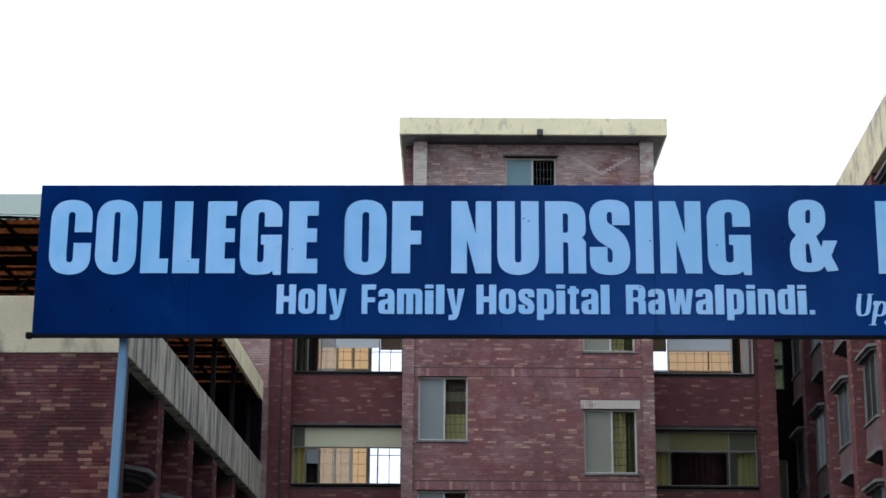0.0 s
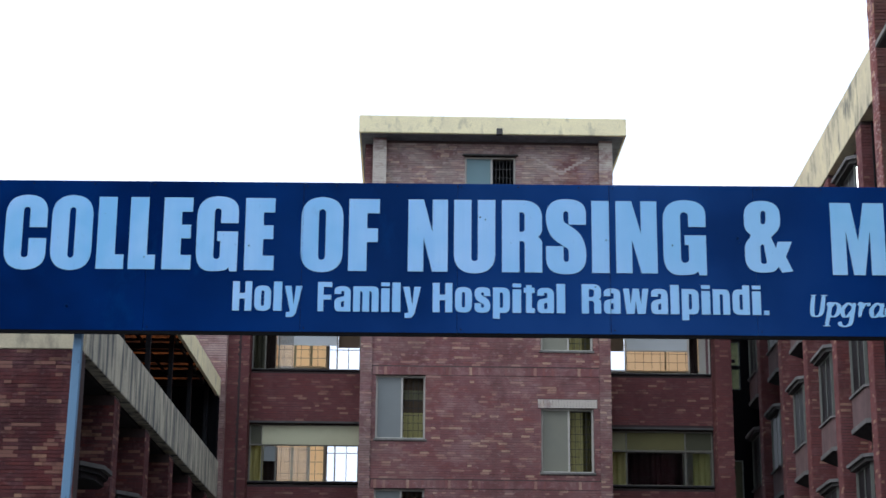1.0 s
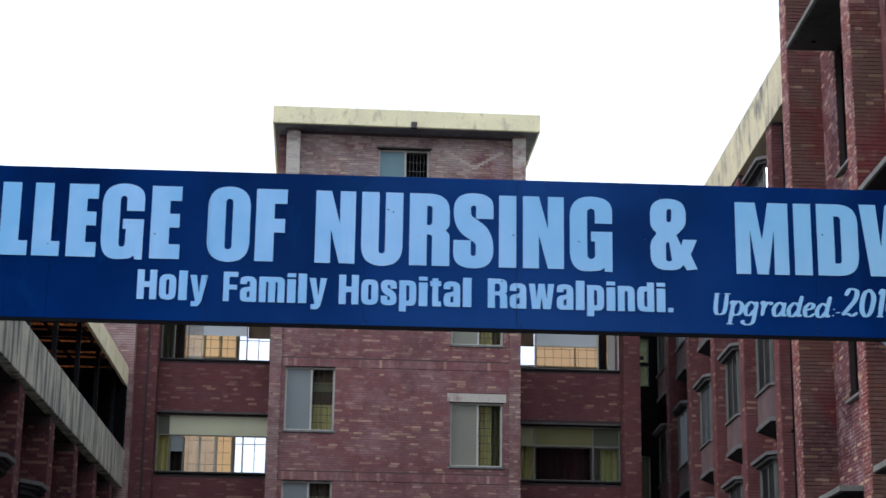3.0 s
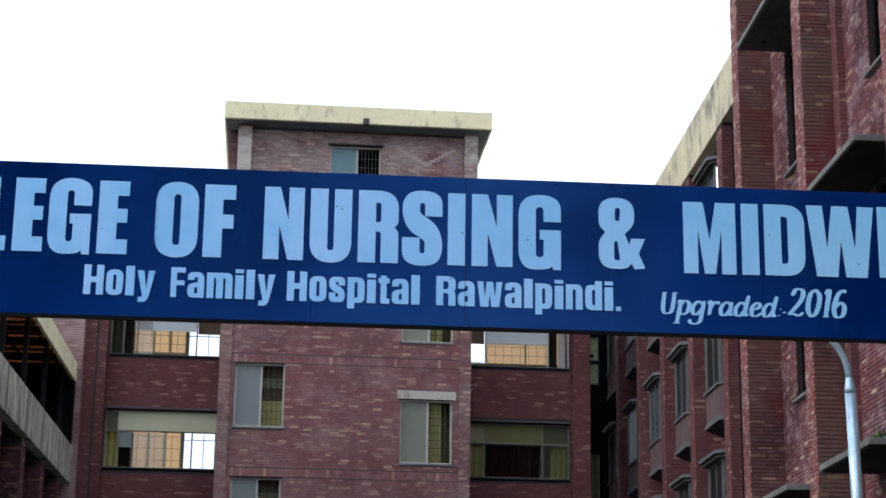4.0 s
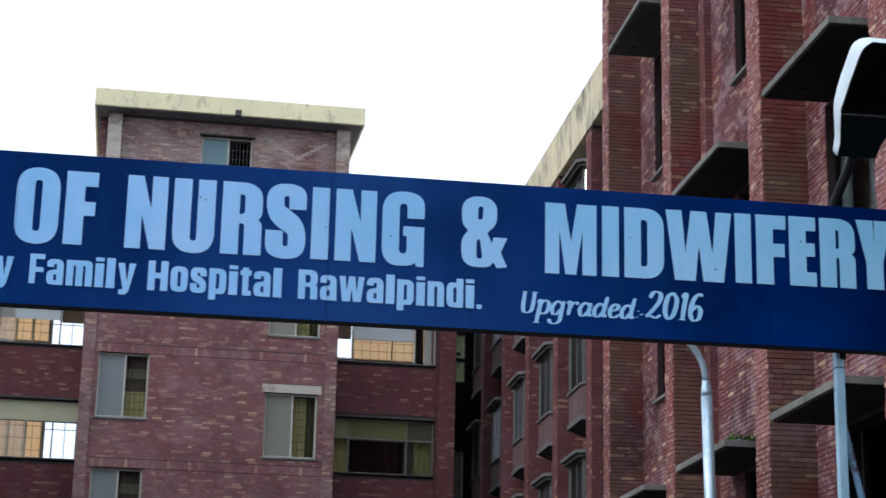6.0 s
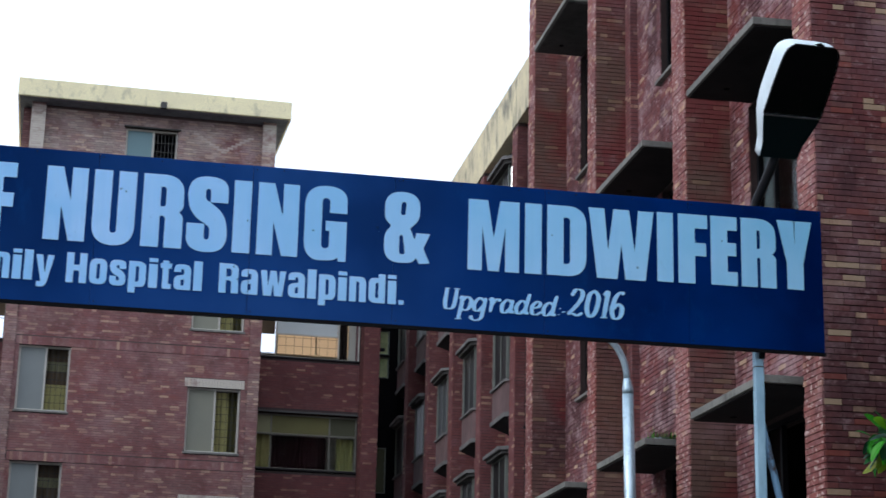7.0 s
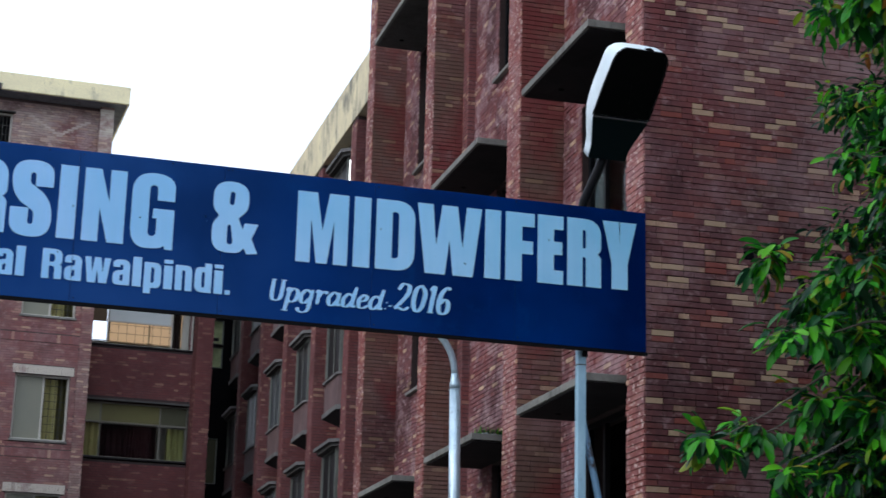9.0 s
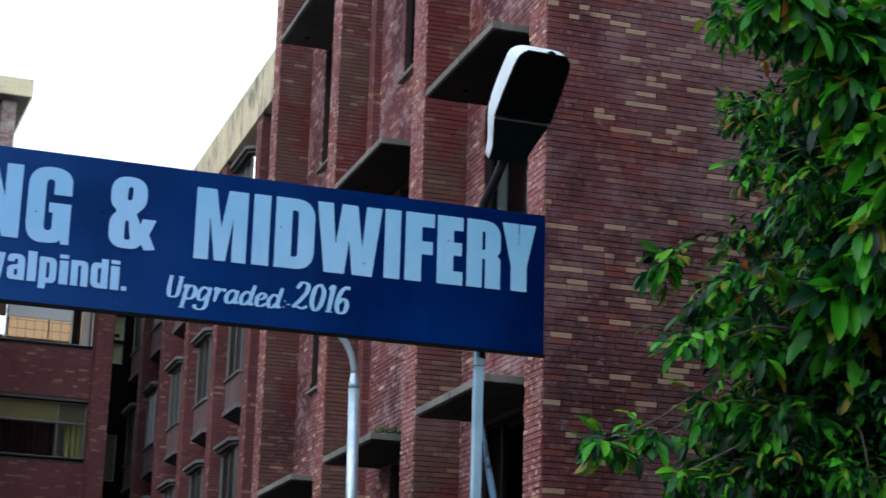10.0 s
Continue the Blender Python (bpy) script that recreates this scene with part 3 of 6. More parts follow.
def tower_window(x0, x1, z0, z1, split, right):
    """Sliding window: one frosted leaf, one open leaf with a grille and cloth behind."""
    y, high = TY + 0.10, z1 - z0
    w = part("window", framed("x", x0, x1, z0, z1, y, 0.07, 0.050, (split,)), M_ALU, tower, "cream aluminium sliding window")
    part("pane", pane("x", x0 + 0.03, split - 0.02, z0 + 0.04, z1 - 0.04, y + 0.03), M_FROSTOLIVE if right else M_FROST, w, "olive-grey dusty leaf" if right else "grey frosted leaf")
    part("grille", grille("x", split + 0.03, x1 - 0.04, z0 + 0.05, z1 - 0.05, y + 0.10, 0.13, 8, 0.010), M_GRILLE, w)
    if right:
        part("curtain", curtain("x", split - 0.05, split + (x1 - split) * 0.58, z0 + 0.02, z0 + high * 0.96, y + 0.15), M_YELLOW, w, "yellow-green cloth")
        part("curtain", curtain("x", split + (x1 - split) * 0.55, x1, z0 + 0.02, z0 + high, y + 0.34), M_OLIVE, w, "dim olive cloth")
    else:
        part("curtain", curtain("x", split - 0.05, x1, z0 + 0.02, z0 + high * 0.43, y + 0.15), M_YELLOW, w, "yellow-green cloth")
        part("valance", curtain("x", split - 0.05, x1, z0 + high * 0.64, z0 + high * 0.79, y + 0.20, 0.015), M_OLIVEPALE, w, "olive cloth strip")
        part("curtain", curtain("x", split - 0.05, x1, z0 + high * 0.36, z0 + high * 0.98, y + 0.26), M_UMBER, w, "umber brown drape")
    part("sill", boxes((x0 - 0.04, x1 + 0.04, TY - 0.04, TY + 0.10, z0 - 0.05, z0 + 0.004), bevel=0.008), M_CONCRETE, w)


for n, (x0, x1, z0, z1) in enumerate(mid_windows):
    tower_window(x0, x1, z0, z1, x0 + (x1 - x0) * 0.53, x0 > 5)
for x0 in (1.40, 7.60):
    part("pilaster", boxes((x0, x0 + 0.30, TY - 0.045, TY - 0.002, 0, 15.2)), M_MORTARPALE, tower, "lime-stained corner pilaster")
LINTELS = [(a - 0.08, b + 0.10, d, d + 0.225) for a, b, c, d in mid_windows if a > 5]
for a, b, c, d in LINTELS:
    bm = bmesh.new()
    srng = random.Random(int(d * 10))
    for i in range(int((b - a) / 0.0765)):
        add_box(bm, a + 0.0765 * i, a + 0.0765 * i + 0.072, TY - 0.016 - 0.004 * srng.random(), TY - 0.002, c + 0.004, d)
    tagged(part("soldier_course", bm, M_BRICKS_COLUMN, tower, "soldier-course lintel with lime bloom"), kind="stuff")
# soldier courses over the windows
for z in (8.15, 11.09, 14.04):
    bm = bmesh.new()
    srng = random.Random(int(z))
    x = 1.715
    while x < 7.58:
        hole = any(a - 0.09 < x + 0.04 < b + 0.11 and c0 - 0.1 < z + 0.1 < d0 + (0.24 if a > 5 else 0.0) for a, b, c0, d0 in mid_windows)
        if not hole:
            add_box(bm, x, x + 0.0735, TY - 0.011 - 0.005 * srng.random(), TY - 0.002, z + 0.003, z + 0.215)
        x += 0.076
    tagged(part("soldier_course", bm, M_BRICKS_TOWER, tower, "faded soldier course of upright bricks"), kind="stuff")
w = part("window", framed("x", *pent_hole, TY + 0.12, 0.07, 0.05, (4.80,)), M_ALU, tower, "cream framed window of the roof room")
part("pane", pane("x", 4.12, 4.78, 15.8, 17.04, TY + 0.15), M_TEALPANE, w, "teal-grey frosted leaf")
part("grille", grille("x", 4.83, 5.40, 15.8, 17.04, TY + 0.22, 0.09, 5), M_GRILLE, w)
part("hood", boxes((4.02, 5.50, TY - 0.06, TY + 0.1, 17.09, 17.125), bevel=0.008), M_DARKCONC, w)


GY = TY + 0.9                                   # face of the recessed galleries
SILLS = (2.43, 5.44, 8.46, 11.45)


def gallery(x0, x1, mirror):
    """One glazed gallery bay beside the tower's middle, storey over storey."""
    outer, sgn = (x1, -1) if mirror else (x0, 1)
    wide = 0.42 if mirror else 0.75
    pier = sorted((outer, outer - sgn * wide))
    part("wall", boxes((*pier, GY - 0.35, GY + (0.5 if mirror else 0.9), 0, 14.2)), M_MORTAR, tower, "corner pier of the gallery beside the link" if mirror else "corner pier of the gallery beside the low block")
    part("wall", boxes((x0 - 0.7, x1 + 0.7, 42.0, 42.25, 0, 4.6)), M_ROOM, tower)
    back = []
    for z in SILLS:
        if mirror and z < 9:
            continue
        lo, hi = z + (0.85 if mirror or z > 9 else 0.42), z + 2.35
        if mirror:
            back += [(x0 - 0.1, x0 + 0.98, lo, hi), (x0 + 1.0, x0 + 3.2, lo, hi - 0.25), (x1 + 0.50, x1 + 0.64, lo - 0.3, hi)]
        else:
            back += [(x1 - 1.02, x1 + 0.1, z + 0.35, hi), (x1 - 2.55, x1 - 1.10, lo, hi - 0.25)]
    part("wall", pierced("x", (37.0, 37.2), x0 - 0.7, x1 + 0.7, 0, 14.2, back), M_ROOMLIGHT, tower)
    part("roof", boxes((x0 - 0.7, x1 + 0.7, GY + 0.1, 37.2, 14.2, 14.6)), M_CREAM, tower)
    for n, z in enumerate(SILLS):
        top = z + (1.46 if mirror else 1.52)
        part("parapet", boxes((x0, x1, GY + 0.30, GY + 0.55, top + 0.02, z + 2.93)), M_MORTAR, tower, "recessed brick apron between gallery openings")
        part("lintel", boxes((x0, x1, GY + 0.24, GY + 0.299, top + 0.02, top + 0.07)), M_DARKCONC, tower)
        part("floor_slab", boxes((x0, x1, GY + 0.55, 37.0, z - 0.12, z - 0.02)), M_ROOM, tower)
        if mirror:
            ups, rails = ((x0 + 0.50, x1 - 0.74), (z + 0.93,)) if z < 9 else ((x0 + 0.52, x1 - 0.58), ())
        else:
            ups, rails = (x0 + 0.36, x0 + 0.72, x1 - 0.64), (z + 0.98,)
        w = part("window", framed("x", x0 + 0.01, x1 - 0.01, z, top, GY + 0.42, 0.05, 0.036, ups, rails), M_ALU if mirror and z > 9 else M_FRAMEDIM, tower, "gallery glazing in dull thin frames")
        part("sill", boxes((x0, x1, GY + 0.26, GY + 0.50, z - 0.05, z - 0.004), bevel=0.008), M_NEARBLACK, w)
        if mirror and z < 9:
            clear_glass(part("pane", pane("x", x0 + 0.52, x1 - 0.76, z + 0.03, z + 0.91, GY + 0.45), M_GLASS, w))
            clear_glass(part("pane", pane("x", x1 - 0.72, x1 - 0.05, z + 0.05, z + 0.91, GY + 0.45), M_GLASSDIM, w, "dim dusty pane"))
            part("curtain", curtain("x", x1 - 0.52, x1 - 0.06, z + 0.05, z + 0.9, GY + 0.62), M_YELLOW, w, "yellow-green cloth")
            part("pane", pane("x", x0 + 0.52, x1 - 0.76, z + 0.96, top - 0.04, GY + 0.45), M_OLIVE, w, "olive dusty upper pane")
            part("pane", pane("x", x1 - 0.72, x1 - 0.04, z + 0.96, top - 0.04, GY + 0.45), M_OLIVEDARK, w, "dim olive upper pane")
            part("pane", pane("x", x0 + 0.04, x0 + 0.48, z + 0.96, top - 0.04, GY + 0.45), M_OLIVEPALE, w, "pale olive upper pane")
            part("curtain", curtain("x", x0 + 0.03, x0 + 0.50, z + 0.03, z + 0.92, GY + 0.60), M_YELLOW, w, "yellow-green cloth")
            part("curtain", curtain("x", x0 + 0.5, x1 - 0.75, z, z + 0.95, GY + 0.9), M_MAROON, w, "dark maroon drape")
            continue
        if mirror:
            part("transom", boxes((x0 + 0.54, x1 - 0.60, GY + 0.42, GY + 0.46, z + 0.63, z + 0.665)), M_ALU, w)
            part("pane", pane("x", x0 + 0.55, x1 - 0.61, z + 0.67, top - 0.05, GY + 0.45), M_FROSTLIGHT, w, "pale frosted upper pane")
            part("panel", boxes((x0 + 0.02, x0 + 0.50, GY + 0.60, GY + 0.62, z + 0.66, top - 0.02), bevel=0.004), M_UMBER, w, "dark brown board")
            part("curtain", curtain("x", x1 - 0.57, x1 - 0.30, z + 0.04, top - 0.02, GY + 0.66), M_DRAPE, w, "dark brown drape")
            part("mullion", boxes((x1 - 0.27, x1 - 0.09, GY + 0.62, GY + 0.72, z + 0.02, top - 0.02), bevel=0.01), M_ROOMLIGHT, w, "pale boxed mullion")
            span, gap, gap_low = (x0 + 1.0, x0 + 3.2), (x0 - 0.1, x0 + 0.98), z + 0.85
        else:
            span, gap, gap_low = (x1 - 2.55, x1 - 1.10), (x1 - 1.02, x1 + 0.1), z + 0.35
            clear_glass(part("pane", pane("x", x0 + 0.75, x0 + (1.62 if z < 9 else 1.1), z + 0.05, z + 0.94, GY + 0.45), M_DUSTGLASS, w, "dusty clear pane"))
            if z < 9:
                part("pane", pane("x", x0 + 0.35, x1 - 0.02, z + 0.99, top - 0.03, GY + 0.408), M_CREAMPANE, w, "cream upper panel")
                part("pane", pane("x", x0 + 0.03, x0 + 0.33, z + 1.0, top - 0.04, GY + 0.45), M_OLIVEDARK, w, "dim olive upper pane")
                part("curtain", curtain("x", x0 + 0.04, x0 + 0.38, z + 0.03, z + 1.0, GY + 0.60), M_YELLOW, w, "yellow-green cloth")
                part("pane", pane("x", x0 + 0.40, x0 + 0.70, z + 0.55, z + 0.95, GY + 0.45), M_FROST, w, "grey frosted pane")
                part("curtain", curtain("x", x0 + 0.36, x0 + 0.74, z + 0.03, z + 0.97, GY + 0.75), M_DRAPE, w, "dark brown drape")
            else:
                part("pane", pane("x", x0 + 0.66, x1 - 0.66, z + 0.68, top - 0.04, GY + 0.45), M_FROSTLIGHT, w, "pale frosted upper pane")
                part("panel", boxes((x1 - 0.62, x1 - 0.02, GY + 0.60, GY + 0.62, z + 0.66, top - 0.02), bevel=0.004), M_UMBER, w, "dark brown board")
                part("curtain", curtain("x", x0 + 0.03, x0 + 0.34, z + 0.03, top - 0.03, GY + 0.60), M_OLIVEDARK, w, "dim olive cloth")
                part("curtain", curtain("x", x0 + 0.30, x0 + 0.60, z + 0.03, top - 0.03, GY + 0.70), M_DRAPE, w, "dark brown drape")
        lo = z + (0.85 if mirror or z > 9 else 0.42)
        part("blind", boxes((*span, 37.06, 37.07, lo, z + 2.1)), M_BLINDTHIN if mirror else M_BLIND, w, "peach blind lit from outside")
        part("grille", grille("x", *span, lo, z + 2.1, 36.95, 0.24, 5, 0.010), M_GRILLE, w)
        for f in (0.5,) if mirror else (0.36, 0.68):
            x = span[0] + (span[1] - span[0]) * f
            part("mullion", boxes((x, x + (0.04 if mirror else 0.07), 36.90, 36.94, lo, z + 2.1)), M_CREAMPANE, w)
        part("grille", grille("x", *gap, gap_low, z + 2.35, 36.95, 0.56, 2, 0.018), M_GRILLE, w)


GALLERIES = ((-1.53, 1.38, False), (7.93, 10.73, True))
for row in GALLERIES:
    gallery(*row)
# narrow stair link beside the tower
KY = 39.6
link = thing("stair_link", (12.6, KY, 0), "dark narrow stair link with dusty glazed strips", "building")
strips = [(z, z + h) for z, h in ((12.27, 0.66), (13.0, 0.77), (8.75, 1.39), (5.86, 1.39), (2.65, 1.39))]
# near-black wall: the deep gap's shade is put into its colour
part("wall", pierced("x", (KY, KY + 0.3), 11.74, 14.2, 0, 15.8, [(12.09, 12.53, a, b) for a, b in strips]), M_VOID, link)
for x in (11.74, 14.0):
    part("side_wall", boxes((x, x + 0.2, KY + 0.3, KY + 3.3, 0, 15.8)), M_BRICKGALLERY, link)
for a, b in strips:
    w = part("window", framed("x", 12.09, 12.53, a, b, KY + 0.05, 0.06, 0.035), M_WINGFRAME, link)
    part("pane", pane("x", 12.11, 12.51, a + 0.02, b - 0.02, KY + 0.09), M_BACKLIT if a > 9 else M_OLIVEDARK, w, "dusty pale pane")
    if a > 12.5:
        part("bracket", boxes((12.21, 12.38, KY - 0.04, KY + 0.04, a + 0.1, a + 0.2), bevel=0.02), M_DARKFRAME, w)

# ---- fin-fronted block: brick fins, recessed bays and thin concrete canopies ----
YARD_TURN = -0.0235          # both blocks on this side of the yard stand slightly askew
XF, XB = 10.53, 11.10
fin_block = thing("fin_block", (XF, 2.15, 0), "dark red brick hospital block with projecting fins and concrete canopies", "building")
TOP = 17.4
FINS = [(6.27, 6.79), (10.58, 11.03), (14.68, 15.14)]
CORNER = (2.15, 2.63)
BAYS = [(2.63, 6.27), (6.79, 10.58), (11.03, 14.68)]
# each canopy: near end, far end, underside
CANOPIES = [(y0, y1, z) for z in (5.29, 9.15, 12.86) for y0, y1 in ((3.14, 5.47), (7.32, 9.64), (11.42, 13.66))]
CANOPY_OUT, CANOPY_THICK = 10.28, 0.082
bay_holes = []
for n, (y0, y1) in enumerate(BAYS):
    far = y0 + (2.96, 2.34, 2.70)[n]
    for z0, z1 in ((3.0, 5.26), (7.03, 9.12), (10.75, 12.83), (0.3, 2.3)):
        bay_holes.append((y0 + 0.25, far, z0, z1))
part("wall", pierced("y", (XB, XB + 0.35), BAYS[0][0], BAYS[2][1], 0, TOP, bay_holes), M_MORTAR, fin_block, "recessed brick wall of the bays")
part("wall", boxes((XF + 0.004, 26.0, CORNER[0] + 0.004, CORNER[1], 0, TOP)), M_MORTAR, fin_block, "plain brick end wall")
# flat near-black plate, painted as the shade of a small hole
part("putlog_hole", boxes((11.585, 11.70, CORNER[0] - 0.002, CORNER[0] + 0.003, 6.44, 6.52)), M_VOID, fin_block, "near-black plate set in the place of one brick")
for y0, y1 in FINS:
    part("fin", boxes((XF + 0.004, XB + (0.0 if y1 < 15 else 0.6), y0 + 0.004, y1, 0, TOP)), M_MORTAR, fin_block, "projecting brick fin")
part("back_pilaster", boxes((10.98, XB - 0.003, 10.30, 10.575, 0, TOP)), M_BRICKWALL, fin_block, "slim brick pilaster in the corner of a bay")
part("wall", boxes((25.7, 26.0, 2.63, 30, 0, TOP)), M_BRICKWALL, fin_block)
part("wall", boxes((XB + 0.6, 25.7, 14.80, 15.10, 0, TOP)), M_BRICKWALL, fin_block)
# rooms behind the bays: their darkness is put into the colour
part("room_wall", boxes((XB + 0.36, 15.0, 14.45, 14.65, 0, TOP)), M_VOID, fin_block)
part("roof", boxes((XF + 0.02, 26.0, 2.2, 15.1, TOP, TOP + 0.35)), M_CONCRETE, fin_block)
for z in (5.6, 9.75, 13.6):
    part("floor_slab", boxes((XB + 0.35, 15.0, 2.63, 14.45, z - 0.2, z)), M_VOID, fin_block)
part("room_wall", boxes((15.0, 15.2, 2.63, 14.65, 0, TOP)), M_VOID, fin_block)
for n, (near, far, low) in enumerate(CANOPIES):
    bm = boxes((CANOPY_OUT, XB - 0.016, near, far, low, low + CANOPY_THICK), bevel=0.008)
    # the cast edge is a little uneven
    for v in bm.verts:
        v.co.z += 0.006 * math.sin(3.1 * v.co.y + 7.0 * v.co.x + n)
        v.co.x += 0.004 * math.sin(5.3 * v.co.y + n)
    c = part("canopy", bm, M_CANOPY, fin_block, "thin weathered concrete window canopy")
    # mottled soffit plate, with the canopy's shade put into its colour
    part("soffit", boxes((CANOPY_OUT + 0.03, XB - 0.018, near + 0.03, far - 0.02, low - 0.018, low - 0.007)), M_DARKCONC if low > 12 else M_NEARBLACK, c, "mould-mottled soffit plate, darkened to carry its shade")
    # a solid near-black disc stands in for a round hole's shade
    bm = bmesh.new()
    bmesh.ops.create_cone(bm, cap_ends=True, segments=14, radius1=0.035, radius2=0.035, depth=0.012, matrix=Matrix.Translation((CANOPY_OUT + 0.36, far - 0.42, low - 0.019)))
    part("conduit_hole", bm, M_VOID, c, "near-black disc in place of a round hole")
for y0, y1, z0, z1 in bay_holes:
    w = part("window", framed("y", y0, y1, z0, z1, XB + 0.08, 0.06, 0.06, (y1 - 0.55, (y0 + y1) / 2 - 0.3), ()), M_DARKFRAME, fin_block, "dark steel-framed window")
    if z1 > 6:
        clear_glass(part("pane", pane("y", y0 + 0.02, y1 - 0.02, z0 + 0.02, z1 - 0.02, XB + 0.106), M_GLASSDIM, w))
        part("blind", pane("y", y1 - 0.50, y1 - 0.05, z0 + 0.05, z1 - 0.05, XB + 0.15), M_SLATE, w, "slate-grey blind drawn behind the glass")
    part("sill", boxes((XB - 0.085, XB + 0.08, y0 - 0.05, y1 + 0.06, z0 - 0.05, z0 - 0.003), bevel=0.008), M_CONCRETE, w)

# ---- far wing with canted bay windows ----
PX, WX, BX = 12.42, 13.0, 12.505
far_wing = thing("bay_window_wing", (PX, 29.16, 0), "brick wing with canted bay windows and a stained concrete parapet", "building")
PITCH = 3.66
part("wall", boxes((WX, WX + 0.35, 15.2, 46.0, 0, 15.2)), M_MORTAR, far_wing)
part("parapet", boxes((PX - 0.02, PX + 0.3, 15.2, 46.0, 14.52, 15.65), bevel=0.02), M_RUNCREAM, far_wing, "cream concrete roof parapet streaked with mould")
part("roof", boxes((PX + 0.3, 24.0, 15.2, 46.0, 15.0, 15.2)), M_CONCRETE, far_wing)
part("soffit", boxes((PX + 0.3, WX, 15.2, 46.0, 14.42, 14.50)), M_DARKCONC, far_wing)
part("wall", boxes((23.7, 24.0, 15.2, 46.0, 0, 15.0)), M_BRICKGALLERY, far_wing)
part("wall", boxes((WX + 0.35, 23.7, 45.7, 46.0, 0, 15.0)), M_BRICKGALLERY, far_wing)
PIERS = [29.16 + PITCH * i for i in range(-3, 4)]
for y in PIERS:
    part("pier", boxes((PX + 0.004, WX, y + 0.004, y + 0.51, 0, 14.515)), M_MORTAR, far_wing, "brick pier between bay windows")
part("downpipe", tube(bmesh.new(), [(PX + 0.22, PIERS[1] - 0.06, 0), (PX + 0.22, PIERS[1] - 0.06, 14.5)], [0.022, 0.022], 8), M_DARKFRAME, far_wing, "dark rainwater pipe")
for z in (4.0, 7.9, 11.2):
    part("pipe_clip", boxes((PX + 0.17, PX + 0.27, PIERS[1] - 0.105, PIERS[1] - 0.004, z, z + 0.04)), M_DARKFRAME, far_wing)


def canted(y0, out, z0, z1, grow=0.0, shrink=0.0):
    """A bay with sides canted at 45 degrees; shrink: draws the lower outline in towards the wall."""
    def ring(g):
        d = WX - out + g
        return [(WX, y0 - g * 0.7), (WX - d, y0 + d - g * 1.7), (WX - d, y0 + 2.42 - d + g * 1.7), (WX, y0 + 2.42 + g * 0.7)]
    bm = prism(ring(grow), z0, z1)
    if shrink:
        bm.verts.ensure_lookup_table()
        for v, (x, y) in zip(bm.verts, ring(grow - shrink)):
            v.co.x, v.co.y = x, y
    return bm


def slanted(p, q, z0, z1, thick):
    """An upright slab between two plan points."""
    d = Vector((q[1] - p[1], p[0] - q[0])).normalized() * thick
    return prism([p, q, (q[0] + d.x, q[1] + d.y), (p[0] + d.x, p[1] + d.y)], z0, z1)


for i, y in enumerate(PIERS[1:6]):
    y0 = y + 0.51 + 0.36
    dep = WX - BX
    for sill in (9.13, 12.47, 6.03, 2.93):
        b = part("bay_window", canted(y0, BX, sill - 0.66, sill - 0.002), M_PANEL, far_wing, "rendered apron of a canted bay window")
        part("sill", canted(y0, BX, sill, sill + 0.05, 0.05), M_WINGSLAB, b, "worn concrete sill")
        part("base_slab", canted(y0, BX, sill - 0.76, sill - 0.662, 0.04), M_WINGSLAB, b)
        # corbel is near-black to carry the shade under the bay
        part("corbel", canted(y0, BX, sill - 0.95, sill - 0.762, 0.02, 0.34), M_NEARBLACK, b, "tapered underside with its shade in the colour")
        part("canopy", canted(y0, BX, sill + 1.61, sill + 1.685, 0.17), M_WINGSLAB, b, "thin concrete canopy")
        # lower step is darker, for the shade beneath the canopy
        part("canopy_step", canted(y0, BX, sill + 1.535, sill + 1.608, 0.10), M_DARKCONC, b)
        lo, hi = sill + 0.052, sill + 1.533
        near, far = (BX + 0.03, y0 + dep), (BX + 0.03, y0 + 2.42 - dep)
        for px_, py_ in (near, far):
            part("frame_post", boxes((px_ - 0.022, px_ + 0.045, py_ - 0.03, py_ + 0.03, lo, hi)), M_WINGFRAME, b)
        part("frame", framed("y", near[1] + 0.032, far[1] - 0.032, lo, hi, BX + 0.03, 0.03, 0.04, ((near[1] + far[1]) / 2,)), M_WINGFRAME, b)
        part("pane", pane("y", near[1] + 0.04, far[1] - 0.04, lo + 0.03, hi - 0.03, BX + 0.042), M_DARKPANE, b)
        for sgn, (px_, py_) in ((-1, near), (1, far)):
            ends = ((WX - 0.01, py_ + sgn * (dep - 0.04)), (px_ + 0.045, py_ + sgn * 0.035))
            part("side_pane", slanted(*ends, lo, hi, 0.012 * -sgn), M_DARKPANE, b)
            for f in (0.42, 0.97):
                m = [ends[1][k] + (ends[0][k] - ends[1][k]) * f for k in (0, 1)]
                part("frame_post", boxes((m[0] - 0.035, m[0] + 0.01, m[1] - 0.03, m[1] + 0.03, lo, hi)), M_WINGFRAME, b)
        if sill > 12 and i == 0:
            # metal mirror strip, added to throw a bright glint of sky
            ends = ((BX + 0.16, near[1] - 0.145), (BX + 0.058, near[1] - 0.032))
            part("open_light", slanted(*ends, lo + 0.3, hi - 0.02, 0.010), M_SKYMIRROR, b, "added metal mirror strip that gives a sky glint")
        # near-black sheet stands in for the unlit room
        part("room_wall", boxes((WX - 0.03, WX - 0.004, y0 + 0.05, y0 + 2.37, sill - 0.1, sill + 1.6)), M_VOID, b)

# ---- low block with a roof terrace ----
LX, LY = -2.2, 14.3
low_block = thing("low_block", (-8.0, 20.0, 0), "low brown brick block with a mould-streaked concrete parapet", "building")
part("wall", boxes((-16.0, LX, LY, LY + 0.35, 0, 7.86)), M_MORTAR, low_block, "brown brick end wall with scattered cream bricks")
